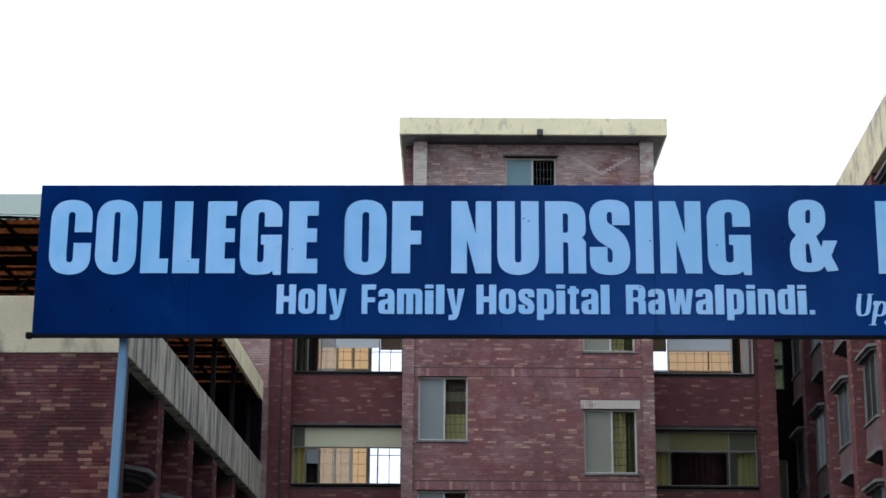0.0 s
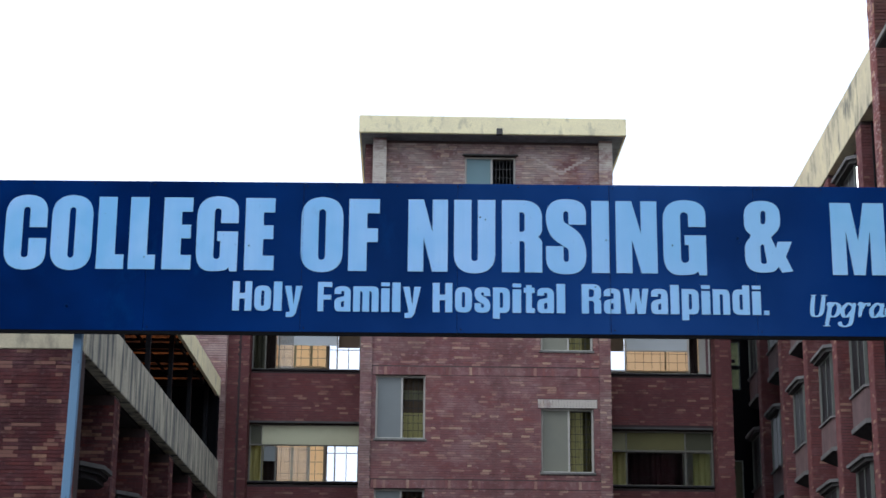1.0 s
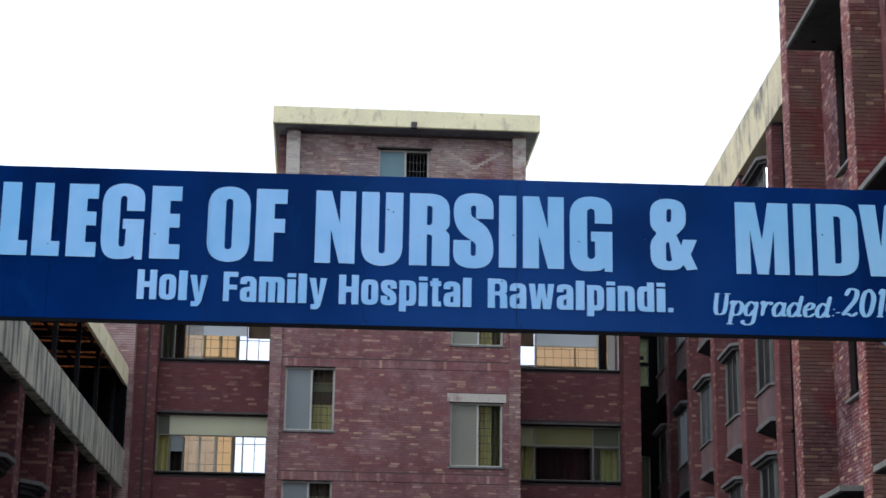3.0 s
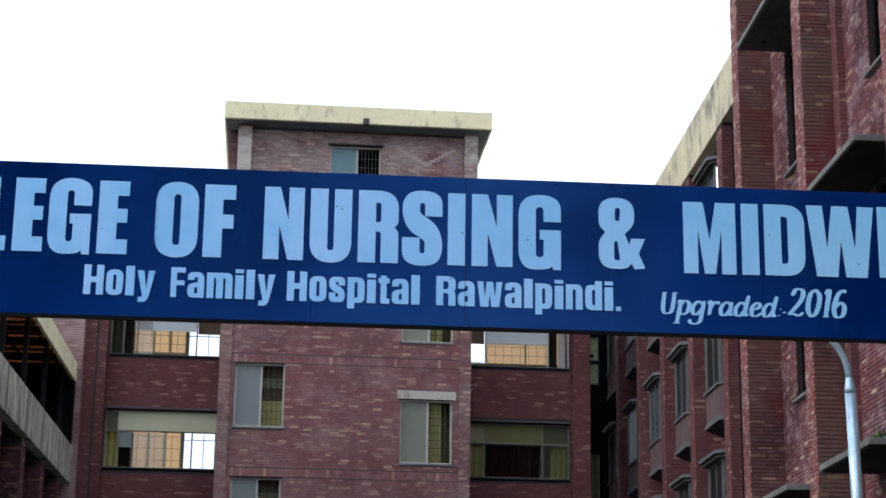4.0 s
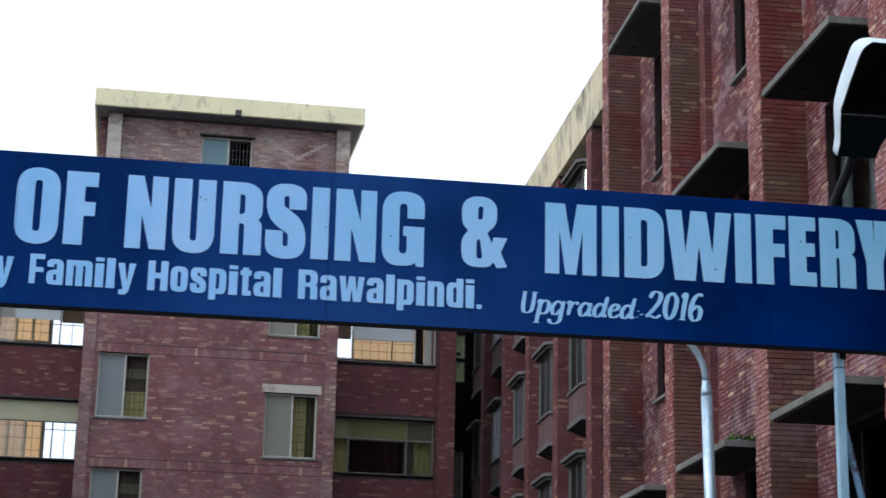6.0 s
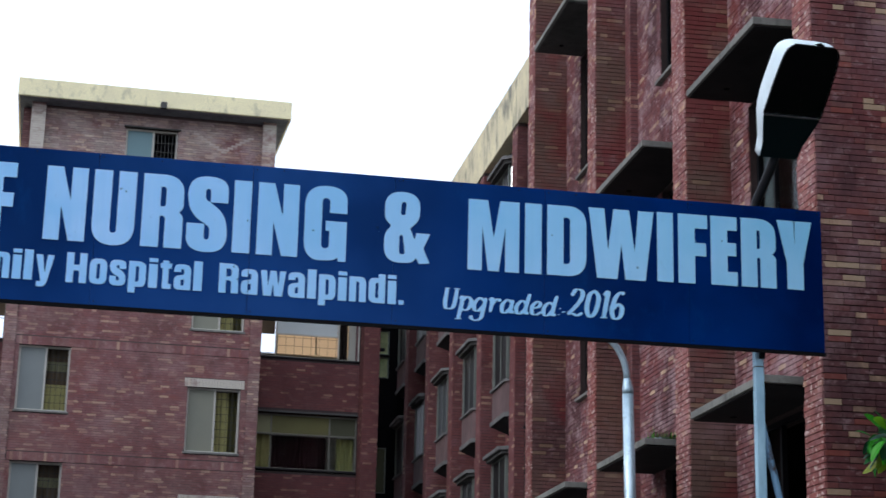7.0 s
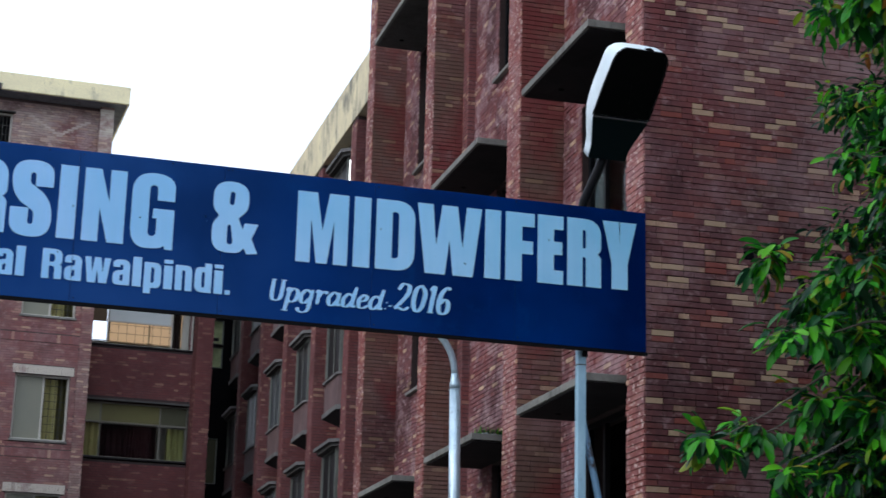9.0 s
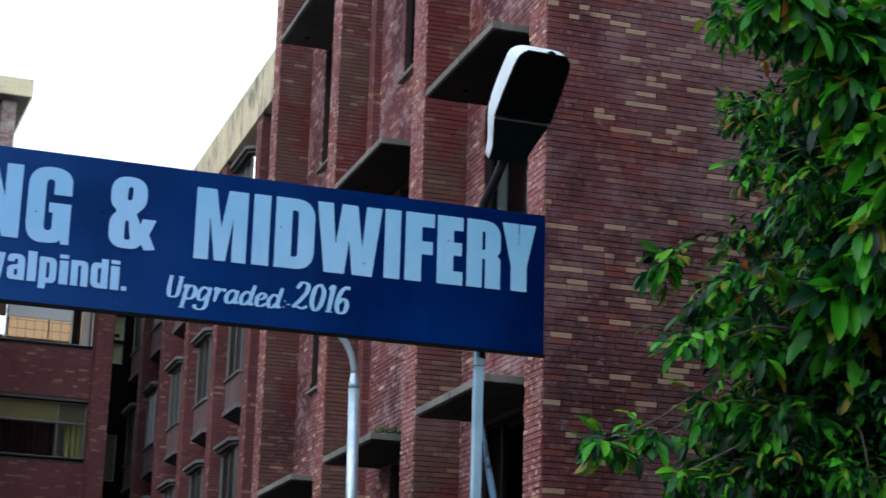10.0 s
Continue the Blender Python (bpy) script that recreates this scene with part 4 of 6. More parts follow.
part("parapet", boxes((-16.0, LX, LY - 0.03, LY + 0.2, 7.86, 8.80), bevel=0.02), M_CREAMSTAIN, low_block, "cream-grey concrete parapet with dark run stains")
part("parapet", boxes((LX - 0.2, LX + 0.03, LY + 0.2, 31.9, 7.83, 8.79), bevel=0.02), M_STREAKED, low_block, "cream-grey concrete parapet with dark run stains")
# near-black slab, so its underside carries the gallery's shade
part("roof", boxes((-16.0, LX - 0.2, LY + 0.2, 32.0, 7.75, 7.95)), M_NEARBLACK, low_block)
part("wall", boxes((-16.0, -15.65, LY + 0.35, 31.7, 0, 7.75)), M_BRICKLOW, low_block)
part("wall", boxes((LX - 1.9, LX - 1.5, LY + 0.35, 32.0, 0, 7.75)), M_DARKCONC, low_block)
# back wall is near-black for the shade under the terrace roof
part("wall", boxes((-16.0, LX - 0.02, 31.7, 32.0, 7.95, 10.72)), M_VOID, low_block)
part("wall", boxes((-16.0, LX - 1.9, 31.7, 32.0, 0, 7.75)), M_BRICKLOW, low_block)
part("wall", boxes((-4.3, -2.10, 32.1, 32.5, 0, 15.5)), M_BRICKPALE, low_block, "pale lime-stained brick wall")
LOW_PIERS = (17.6, 21.0, 24.2, 27.2, 30.0)
for n, y in enumerate(LOW_PIERS):
    part("pier", boxes((LX - 1.5, LX - 0.05, y, y + 0.55, 0, 7.75)), M_MORTAR, low_block, "brick pier of the shaded gallery")
    # a canted concrete hood in three steps
    for out, z0, z1, mat in ((0.20, 6.16, 6.23, M_DARKCONC), (0.13, 6.08, 6.157, M_NEARBLACK), (0.06, 5.98, 6.077, M_NEARBLACK)):
        a, b = y - 2.15, y - 0.80
        part("hood", prism([(LX - 0.6, a - out), (LX - 0.1, a - out), (LX + out, a + 0.3), (LX + out, b - 0.3), (LX - 0.1, b + out), (LX - 0.6, b + out)], z0, z1), mat, low_block, "stepped concrete window hood")
    w = part("window", framed("y", y - 1.85, y - 0.7, 3.9, 5.7, LX - 0.4, 0.06, 0.06, (y - 1.3,), ()), M_DARKFRAME, low_block)
    part("pane", pane("y", y - 1.8, y - 0.75, 3.95, 5.65, LX - 0.37), M_LAMPLENS, w)

shade = thing("terrace_shade", (-8.0, 22.0, 7.95), "steel-framed terrace shade roofed with rusty amber sheets", "canopy")
bm = bmesh.new()
cols = []
for i in range(140):
    x, z = -16.0 + 0.0985 * i, 10.86 + (0.02 if i % 2 else -0.02)
    cols.append([bm.verts.new((x, y, z)) for y in (15.7, 32.0)])
for a, b in zip(cols, cols[1:]):
    bm.faces.new((a[0], b[0], b[1], a[1]))
bmesh.ops.solidify(bm, geom=bm.faces[:], thickness=0.004)
part("roof_sheet", bm, M_AMBER, shade, "amber rust-brown corrugated sheets")
part("fascia", boxes((LX - 0.08, LX, 15.6, 31.95, 10.44, 10.95), bevel=0.01), M_CREAM, shade, "pale fascia board")
# scalloped front fascia
bm = bmesh.new()
pts = [(-16.0, 10.92)]
x = -16.0
while x < LX - 0.15:
    for a in range(5):
        pts.append((x + 0.15 * a / 4.0, 10.50 - 0.035 * math.sin(math.pi * a / 4.0)))
    x += 0.15
pts.append((x, 10.92))
low = [bm.verts.new((px, 15.58, pz)) for px, pz in pts]
bm.faces.new(low)
bmesh.ops.triangulate(bm, faces=bm.faces[:])
bmesh.ops.solidify(bm, geom=bm.faces[:], thickness=0.03)
part("fascia", bm, M_FASCIA, shade, "pale green scalloped sheet fascia")
for i in range(6):
    y = 16.2 + 3.05 * i
    part("beam", boxes((-15.9, LX - 0.1, y + 1.5, y + 1.57, 10.62, 10.75)), M_DARKFRAME, shade)
    bm = boxes((LX - 0.35, LX - 0.25, y, y + 0.1, 7.95, 10.75))
    part("post", bm, M_DARKFRAME, shade, "dark steel post")
    part("rafter", boxes((-15.9, LX - 0.1, y, y + 0.07, 10.66, 10.82)), M_DARKFRAME, shade)
for i in range(27):
    part("batten", boxes((-15.9, LX - 0.1, 15.9 + 0.6 * i, 15.96 + 0.6 * i, 10.77, 10.828)), M_DARKFRAME, shade)
for i in range(17):
    x = LX - 0.4 - 0.8 * i
    part("purlin", boxes((x, x + 0.05, 15.7, 31.9, 10.70, 10.766)), M_DARKFRAME, shade)
for i in range(4):
    bm = tube(bmesh.new(), [(-3.0 - 2.4 * i, 15.75, 10.70), (-5.2 - 2.4 * i, 17.5, 9.4)], [0.03, 0.03], 6)
    part("brace", bm, M_DARKFRAME, shade)

# ---- the sign across the drive ----
SX, SZ0, SZ1 = 9.63, 4.892, 6.128
sign = thing("gantry_sign", (4.77, 0.1, 0), "long dark blue board sign with pale blue lettering on steel posts", "sign")
joints = [0.0, 1.22, 2.44, 3.66, 4.858, 6.0, 7.24, 8.46, SX]
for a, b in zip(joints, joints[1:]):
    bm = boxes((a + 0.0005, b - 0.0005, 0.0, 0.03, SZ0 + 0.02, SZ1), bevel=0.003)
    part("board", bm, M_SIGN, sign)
for row in ((-0.01, SX + 0.01, -0.002, 0.032, SZ0 - 0.006, SZ0 + 0.0195), (0.0, SX, 0.032, 0.07, SZ1 - 0.06, SZ1 - 0.01),
            (0.0, 0.04, 0.032, 0.07, SZ0 + 0.02, SZ1 - 0.062), (SX - 0.04, SX, 0.032, 0.07, SZ0 + 0.02, SZ1 - 0.062)):
    part("frame_rail", boxes(row), M_BLACKRAIL, sign, "dark angle-iron rail")
for a in joints[1:-1]:
    part("batten", boxes((a - 0.02, a + 0.02, 0.032, 0.07, SZ0 + 0.02, SZ1 - 0.06)), M_DARKFRAME, sign)
rivet = bmesh.new()
bmesh.ops.create_uvsphere(rivet, u_segments=8, v_segments=5, radius=0.006)
rivet_me = mesh_of(rivet, "rivet")
for a in joints:
    for z in (SZ0 + 0.05, SZ1 - 0.03):
        o = part("rivet", rivet_me, M_DARKFRAME, sign)
        o.location = (min(max(a + 0.03, 0.03), SX - 0.03), -0.001, z)
for i in range(20):
    o = part("rivet", rivet_me, M_DARKFRAME, sign)
    o.location = (0.3 + i * 0.48, -0.001, SZ1 - 0.025)


for a, wide in ((4.8565, 0.0030), (2.44, 0.0012)):
    part("joint_line", boxes((a, a + wide, -0.0085, -0.0065, SZ0 + 0.03, SZ1 - 0.01)), M_SIGNDARK, sign, "dark joint between two boards")
chip_rng = random.Random(3)
for cx, cz, size, pale in ((5.864, 5.696, 0.007, 1), (5.876, 5.66, 0.003, 1), (5.351, 5.63, 0.006, 0), (3.839, 5.85, 0.006, 0), (4.742, 5.29, 0.005, 0), (4.83, 5.67, 0.006, 0), (6.03, 5.62, 0.006, 1),
                           (3.88, 5.83, 0.006, 0), (8.02, 5.52, 0.007, 0), (8.75, 5.80, 0.006, 0), (2.02, 5.60, 0.006, 0), (1.2, 5.5, 0.005, 0), (7.30, 5.74, 0.006, 0), (0.62, 5.10, 0.006, 1)):
    bm = bmesh.new()
    ring = [(cx + size * (0.7 + 0.5 * chip_rng.random()) * math.cos(a), cz + size * (0.7 + 0.9 * chip_rng.random()) * math.sin(a)) for a in (math.pi * 2 * i / 7 for i in range(7))]
    bm.faces.new([bm.verts.new((x, -0.0065, z)) for x, z in ring])
    bmesh.ops.solidify(bm, geom=bm.faces[:], thickness=0.001)
    part("paint_chip", bm, M_LETTER if pale else M_SIGNDARK, sign, "pale paint splash" if pale else "dark screw hole where paint has flaked")


part("end_bracket", boxes((-0.045, -0.002, -0.012, 0.045, SZ0 - 0.012, SZ0 + 0.035), bevel=0.006), M_BLACKRAIL, sign)


def rounded(points):
    """A closed outline from (x, y, corner radius)."""
    out = []
    n = len(points)
    for i in range(n):
        p = Vector(points[i][:2])
        r = points[i][2] if len(points[i]) > 2 else 0.0
        a, b = Vector(points[i - 1][:2]) - p, Vector(points[(i + 1) % n][:2]) - p
        if r <= 0:
            out.append(p)
            continue
        ra, rb = min(r, a.length * 0.5), min(r, b.length * 0.5)
        p0, p1 = p + a.normalized() * ra, p + b.normalized() * rb
        for j in range(7):
            s = j / 6
            out.append((1 - s) ** 2 * p0 + 2 * s * (1 - s) * p * 0.9 + 2 * s * (1 - s) * (p0 + p1) * 0.05 + s * s * p1)
    return out


def glyph(ch, w, h, s, t):
    """Outlines of a heavy condensed letter in a box w wide and h high; s: stem, t: bar."""
    R, r = min(0.5 * w, 0.25 * h), max(0.012, (w - 2 * s) * 0.55)
    xh, d = 0.86 * h, 0.2 * h
    Q = min(0.5 * w, 0.26 * xh)
    if ch == "I":
        return [[(0, 0), (w, 0), (w, h), (0, h)]]
    if ch == "L":
        return [[(0, 0), (w, 0), (w, t), (s, t), (s, h), (0, h)]]
    if ch == "E":
        m = 0.43 * h
        return [[(0, 0), (w, 0), (w, t), (s, t), (s, m), (w * 0.96, m), (w * 0.96, m + t * 0.95), (s, m + t * 0.95), (s, h - t), (w, h - t), (w, h), (0, h)]]
    if ch == "F":
        m = 0.40 * h
        return [[(0, 0), (s, 0), (s, m), (w * 0.95, m), (w * 0.95, m + t * 0.95), (s, m + t * 0.95), (s, h - t), (w, h - t), (w, h), (0, h)]]
    if ch == "O":
        return [[(0, 0, R), (w, 0, R), (w, h, R), (0, h, R)], [(s, t, r), (w - s, t, r), (w - s, h - t, r), (s, h - t, r)]]
    if ch == "C":
        return [[(0, 0, R), (w, 0, R), (w, 0.42 * h), (w - s, 0.42 * h), (w - s, t, r), (s, t, r), (s, h - t, r), (w - s, h - t, r),
                 (w - s, 0.565 * h), (w, 0.565 * h), (w, h, R), (0, h, R)]]
    if ch == "G":
        return [[(0, 0, R), (w * 0.68, 0, R * 0.6), (w * 0.80, 0.05 * h), (w * 0.82, 0), (w, 0), (w, 0.53 * h), (w * 0.50, 0.53 * h), (w * 0.50, 0.40 * h),
                 (w - s, 0.40 * h), (w - s, t, r), (s, t, r), (s, h - t, r), (w - s, h - t, r), (w - s, 0.64 * h), (w, 0.64 * h), (w, h, R), (0, h, R)]]
    if ch == "N":
        a = 0.39 * w
        return [[(0, 0), (a, 0), (a, 0.46 * h), (w - a, 0), (w, 0), (w, h), (w - a, h), (w - a, 0.55 * h), (a, h), (0, h)]]
    if ch == "U":
        return [[(0, 0, R), (w, 0, R), (w, h), (w - s, h), (w - s, t, r), (s, t, r), (s, h), (0, h)]]
    if ch == "R":
        return [[(0, 0), (s, 0), (s, 0.43 * h), (w - s, 0.43 * h, r), (w - s, 0), (w, 0), (w, 0.44 * h, r), (w * 0.90, 0.49 * h), (w, 0.55 * h, r), (w, h, R), (0, h)],
                [(s, 0.56 * h), (w - s, 0.56 * h, r), (w - s, h - t, r), (s, h - t)]]
    if ch in "Ss":
        if ch == "s":
            h = xh
        R = min(0.5 * w, 0.22 * h)
        return [[(0, 0, R), (w, 0, R), (w, 0.50 * h, R), (s, 0.70 * h, r), (s, h - t, r), (w - s, h - t, r), (w - s, 0.66 * h), (w, 0.66 * h), (w, h, R), (0, h, R),
                 (0, 0.52 * h, R), (w - s, 0.33 * h, r), (w - s, t, r), (s, t, r), (s, 0.37 * h), (0, 0.37 * h)]]
    if ch == "M":
        a, b, e, c = 0.275 * w, 0.38 * w, 0.105 * w, 0.5 * w
        return [[(0, 0), (a, 0), (a, 0.62 * h), (c - e, 0), (c + e, 0), (w - a, 0.62 * h), (w - a, 0), (w, 0), (w, h), (w - b, h), (c, 0.47 * h), (b, h), (0, h)]]
    if ch == "D":
        return [[(0, 0), (w, 0, R), (w, h, R), (0, h)], [(s, t), (w - s, t, r), (w - s, h - t, r), (s, h - t)]]
    if ch in "Ww":
        h = xh if ch == "w" else h
        return [[(0.13 * w, 0), (0.44 * w, 0), (0.5 * w, 0.50 * h), (0.56 * w, 0), (0.87 * w, 0), (w, h), (0.76 * w, h), (0.705 * w, 0.40 * h), (0.62 * w, h),
                 (0.38 * w, h), (0.295 * w, 0.40 * h), (0.24 * w, h), (0, h)]]
    if ch == "Y":
        c = 0.5 * w
        return [[(c - s / 2, 0), (c + s / 2, 0), (c + s / 2, 0.38 * h), (w, h), (w - s * 1.02, h), (c, 0.60 * h), (s * 1.02, h), (0, h), (c - s / 2, 0.38 * h)]]
    if ch == "&":
        return [[(0, 0, 0.12), (0.60 * w, 0, 0.06), (0.70 * w, 0.08 * h), (0.77 * w, 0.0), (w, 0.02 * h), (0.86 * w, 0.22 * h), (w, 0.43 * h), (0.70 * w, 0.43 * h),
                 (0.66 * w, 0.34 * h), (0.56 * w, 0.49 * h), (0.77 * w, 0.62 * h, 0.05), (0.77 * w, h, 0.13), (0.0 * w, h, 0.13), (0.0 * w, 0.60 * h, 0.05),
                 (0.15 * w, 0.51 * h, 0.02), (0, 0.40 * h, 0.05)],
                [(0.35 * w, 0.67 * h, 0.02), (0.45 * w, 0.67 * h, 0.02), (0.47 * w, 0.86 * h, 0.03), (0.36 * w, 0.86 * h, 0.03)],
                [(0.33 * w, 0.12 * h, 0.02), (0.46 * w, 0.12 * h, 0.02), (0.40 * w, 0.40 * h, 0.02), (0.33 * w, 0.38 * h, 0.02)]]
    if ch == "H":
        return [[(0, 0), (s, 0), (s, 0.41 * h), (w - s, 0.41 * h), (w - s, 0), (w, 0), (w, h), (w - s, h), (w - s, 0.6 * h), (s, 0.6 * h), (s, h), (0, h)]]
    if ch == "o":
        return [[(0, 0, Q), (w, 0, Q), (w, xh, Q), (0, xh, Q)], [(s, t, r), (w - s, t, r), (w - s, xh - t, r), (s, xh - t, r)]]
    if ch == "l":
        return [[(0, 0), (w, 0), (w, h), (0, h)]]
    if ch == "i":
        xh = 0.80 * h
        return [[(0, 0), (w, 0), (w, xh), (0, xh)], [(0, xh + 0.07 * h), (w, xh + 0.07 * h), (w, h), (0, h)]]
    if ch == ".":
        return [[(0, 0), (w, 0), (w, 0.15 * h), (0, 0.15 * h)]]
    if ch == "n":
        return [[(0, 0), (s, 0), (s, xh - t, 0), (w - s, xh - t, r), (w - s, 0), (w, 0), (w, xh, Q), (s, xh), (s, xh), (0, xh)]]
    if ch == "m":
        u = (w - 3 * s) / 2
        return [[(0, 0), (s, 0), (s, xh - t), (s + u, xh - t, r * 0.5), (s + u, 0), (2 * s + u, 0), (2 * s + u, xh - t), (w - s, xh - t, r * 0.5), (w - s, 0), (w, 0),
                 (w, xh, Q * 0.8), (0, xh)]]
    if ch == "a":
        return [[(0, 0, Q * 0.7), (w, 0), (w, xh, Q), (0, xh, Q), (0, 0.69 * xh), (s, 0.69 * xh), (s, xh - t), (w - s, xh - t), (w - s, 0.60 * xh), (0, 0.52 * xh, Q * 0.6)],
                [(s, 0.17 * xh), (w - s, 0.17 * xh), (w - s, 0.43 * xh), (s, 0.38 * xh)]]
    if ch == "p":
        return [[(0, -d), (s, -d), (s, 0), (w, 0, Q), (w, xh, Q), (0, xh)], [(s, t), (w - s, t, r), (w - s, xh - t, r), (s, xh - t)]]
    if ch == "d":
        return [[(0, 0, Q), (w, 0), (w, h), (w - s, h), (w - s, xh), (0, xh, Q)], [(s, t, r), (w - s, t), (w - s, xh - t), (s, xh - t, r)]]
    if ch == "t":
        return [[(0.2 * w, 0, 0.01), (w, 0), (w, t), (0.74 * w, t), (0.74 * w, xh - t), (w, xh - t), (w, xh), (0.74 * w, xh), (0.74 * w, 0.95 * h), (0.2 * w, 0.95 * h),
                 (0.2 * w, xh), (0, xh), (0, xh - t), (0.2 * w, xh - t)]]
    if ch == "y":
        return [[(0.10 * w, -d), (0.50 * w, -d, 0.02), (0.66 * w, -0.05 * h), (w, xh), (w - s * 0.95, xh), (0.52 * w, 0.28 * xh), (s * 0.95, xh), (0, xh), (0.32 * w, 0.0),
                 (0.28 * w, -d + t), (0.10 * w, -d + t)]]
    raise ValueError(ch)


def letter(ch, x0, x1, z0, z1, s, t):
    cu = bpy.data.curves.new("letter", "CURVE")
    cu.dimensions, cu.fill_mode, cu.extrude = "2D", "BOTH", 0.0015
    for contour in glyph(ch, x1 - x0, z1 - z0, s, t):
        pts = rounded(contour)
        sp = cu.splines.new("POLY")
        sp.points.add(len(pts) - 1)
        for p, q in zip(sp.points, pts):
            p.co = (q.x, q.y, 0, 1)
        sp.use_cyclic_u = True
    tmp = bpy.data.objects.new("letter", cu)
    me = bpy.data.meshes.new_from_object(tmp)
    bpy.data.objects.remove(tmp)
    me.transform(Matrix.Translation((x0, -0.004, z0)) @ Matrix.Rotation(radians(90), 4, "X"))
    me.materials.clear()
    bm = bmesh.new()
    bm.from_mesh(me)
    bmesh.ops.remove_doubles(bm, verts=bm.verts[:], dist=1e-5)
    return part("letter", bm, M_LETTER, sign)


HEAD = "COLLEGE OF NURSING & MIDWIFERY"
SPANS = [(0.073, 0.424), (0.438, 0.784), (0.802, 1.040), (1.054, 1.287), (1.318, 1.569), (1.583, 1.932), (1.964, 2.219),
         (2.420, 2.759), (2.795, 3.045), (3.263, 3.584), (3.624, 3.958), (4.002, 4.327), (4.349, 4.673), (4.709, 4.855),
         (4.899, 5.232), (5.271, 5.617), (5.912, 6.292), (6.594, 7.026), (7.064, 7.212), (7.250, 7.588), (7.598, 8.161),
         (8.181, 8.327), (8.362, 8.624), (8.644, 8.881), (8.908, 9.220), (9.226, 9.542)]
for ch, (a, b) in zip(HEAD.replace(" ", ""), SPANS):
    a += 0.022 if a < 2.2 else 0.008
    over = 0.012 if ch in "COGSU&" else 0.0
    rise = 0.012 * max(0.0, (a - 6.9)) if a > 6.5 else 0.0
    letter(ch, a, b, 5.403 - (over if ch != "&" else -0.015) + rise, 5.993 + rise + (over if ch != "U" else 0.0), 0.138 if ch in "COGDRSU" else min(0.145, b - a), 0.118 if ch in "EFL" else 0.100)
WIDE = {"H": 1.0, "o": 0.86, "l": 0.44, "y": 0.92, "F": 0.74, "a": 0.84, "m": 1.32, "i": 0.44, "s": 0.80, "p": 0.86, "t": 0.56, "R": 0.98, "w": 1.28, "n": 0.86, "d": 0.86, ".": 0.27}
for word, a, b in (("Holy", 1.908, 2.453), ("Family", 2.573, 3.377), ("Hospital", 3.469, 4.504), ("Rawalpindi.", 4.632, 6.092)):
    unit = (b - a) / (sum(WIDE[c] for c in word) + 0.13 * (len(word) - 1))
    x = a
    for c in word:
        w = WIDE[c] * unit
        letter(c, x, x + w, 5.076, 5.312, min(0.36 * unit, 0.41 * w) if c not in "li." else w, 0.040)
        x += w + 0.13 * unit


def brush(points, n=5):
    """A smooth line through points."""
    pts = [Vector(p) for p in points]
    pts = [2 * pts[0] - pts[1]] + pts + [2 * pts[-1] - pts[-2]]
    out = []
    for a, b, c, d in zip(pts, pts[1:], pts[2:], pts[3:]):
        for i in range(n):
            t = i / n
            out.append(0.5 * (2 * b + (c - a) * t + (2 * a - 5 * b + 4 * c - d) * t * t + (3 * b - a - 3 * c + d) * t ** 3))
    return out + [pts[-2]]


BOWL = [(0.42, 0.50), (0.24, 0.62), (0.05, 0.36), (0.10, 0.04), (0.26, 0.03), (0.42, 0.28)]
SCRIPT = {}
SCRIPT["U"] = (0.62, [[(0.06, 0.96), (0.06, 0.40), (0.12, 0.08), (0.27, 0.02), (0.42, 0.12), (0.46, 0.42), (0.46, 0.96)], [(-0.05, 0.97), (0.17, 0.97)], [(0.34, 0.97), (0.60, 0.97)]])
SCRIPT["p"] = (0.60, [[(0.02, 0.50), (0.13, 0.63), (0.12, 0.20), (0.08, -0.40)], [(0.11, 0.38), (0.30, 0.63), (0.49, 0.48), (0.45, 0.12), (0.27, 0.0), (0.11, 0.12)], [(-0.06, -0.41), (0.22, -0.41)]])
SCRIPT["g"] = (0.64, [BOWL, [(0.48, 0.64), (0.44, 0.1), (0.40, -0.30), (0.20, -0.43), (0.02, -0.36), (-0.02, -0.22)]])
SCRIPT["r"] = (0.50, [[(0.0, 0.52), (0.12, 0.63), (0.10, 0.0)], [(0.10, 0.26), (0.22, 0.54), (0.38, 0.62), (0.43, 0.50)]])
SCRIPT["a"] = (0.60, [BOWL, [(0.46, 0.63), (0.42, 0.16), (0.47, 0.03), (0.56, 0.10)]])
SCRIPT["d"] = (0.64, [BOWL, [(0.52, 0.96), (0.47, 0.6), (0.43, 0.16), (0.48, 0.03), (0.58, 0.10)]])
SCRIPT["e"] = (0.50, [[(0.08, 0.30), (0.30, 0.38), (0.38, 0.53), (0.24, 0.63), (0.06, 0.40), (0.10, 0.06), (0.28, 0.02), (0.46, 0.16)]])
SCRIPT[":"] = (0.17, [[(0.08, 0.40), (0.085, 0.35)], [(0.06, 0.11), (0.065, 0.06)]])
SCRIPT["-"] = (0.22, [[(0.0, 0.22), (0.16, 0.24)]])
SCRIPT["2"] = (0.60, [[(0.06, 0.74), (0.20, 0.97), (0.42, 0.92), (0.43, 0.66), (0.24, 0.34), (0.0, 0.05)], [(0.0, 0.05), (0.16, 0.09), (0.34, 0.03), (0.52, 0.14)]])
SCRIPT["0"] = (0.54, [[(0.28, 0.98), (0.10, 0.80), (0.06, 0.30), (0.20, 0.02), (0.38, 0.20), (0.44, 0.70), (0.28, 0.98)]])
SCRIPT["1"] = (0.38, [[(0.08, 0.82), (0.21, 0.97), (0.19, 0.5), (0.17, 0.03)], [(0.05, 0.02), (0.30, 0.02)]])
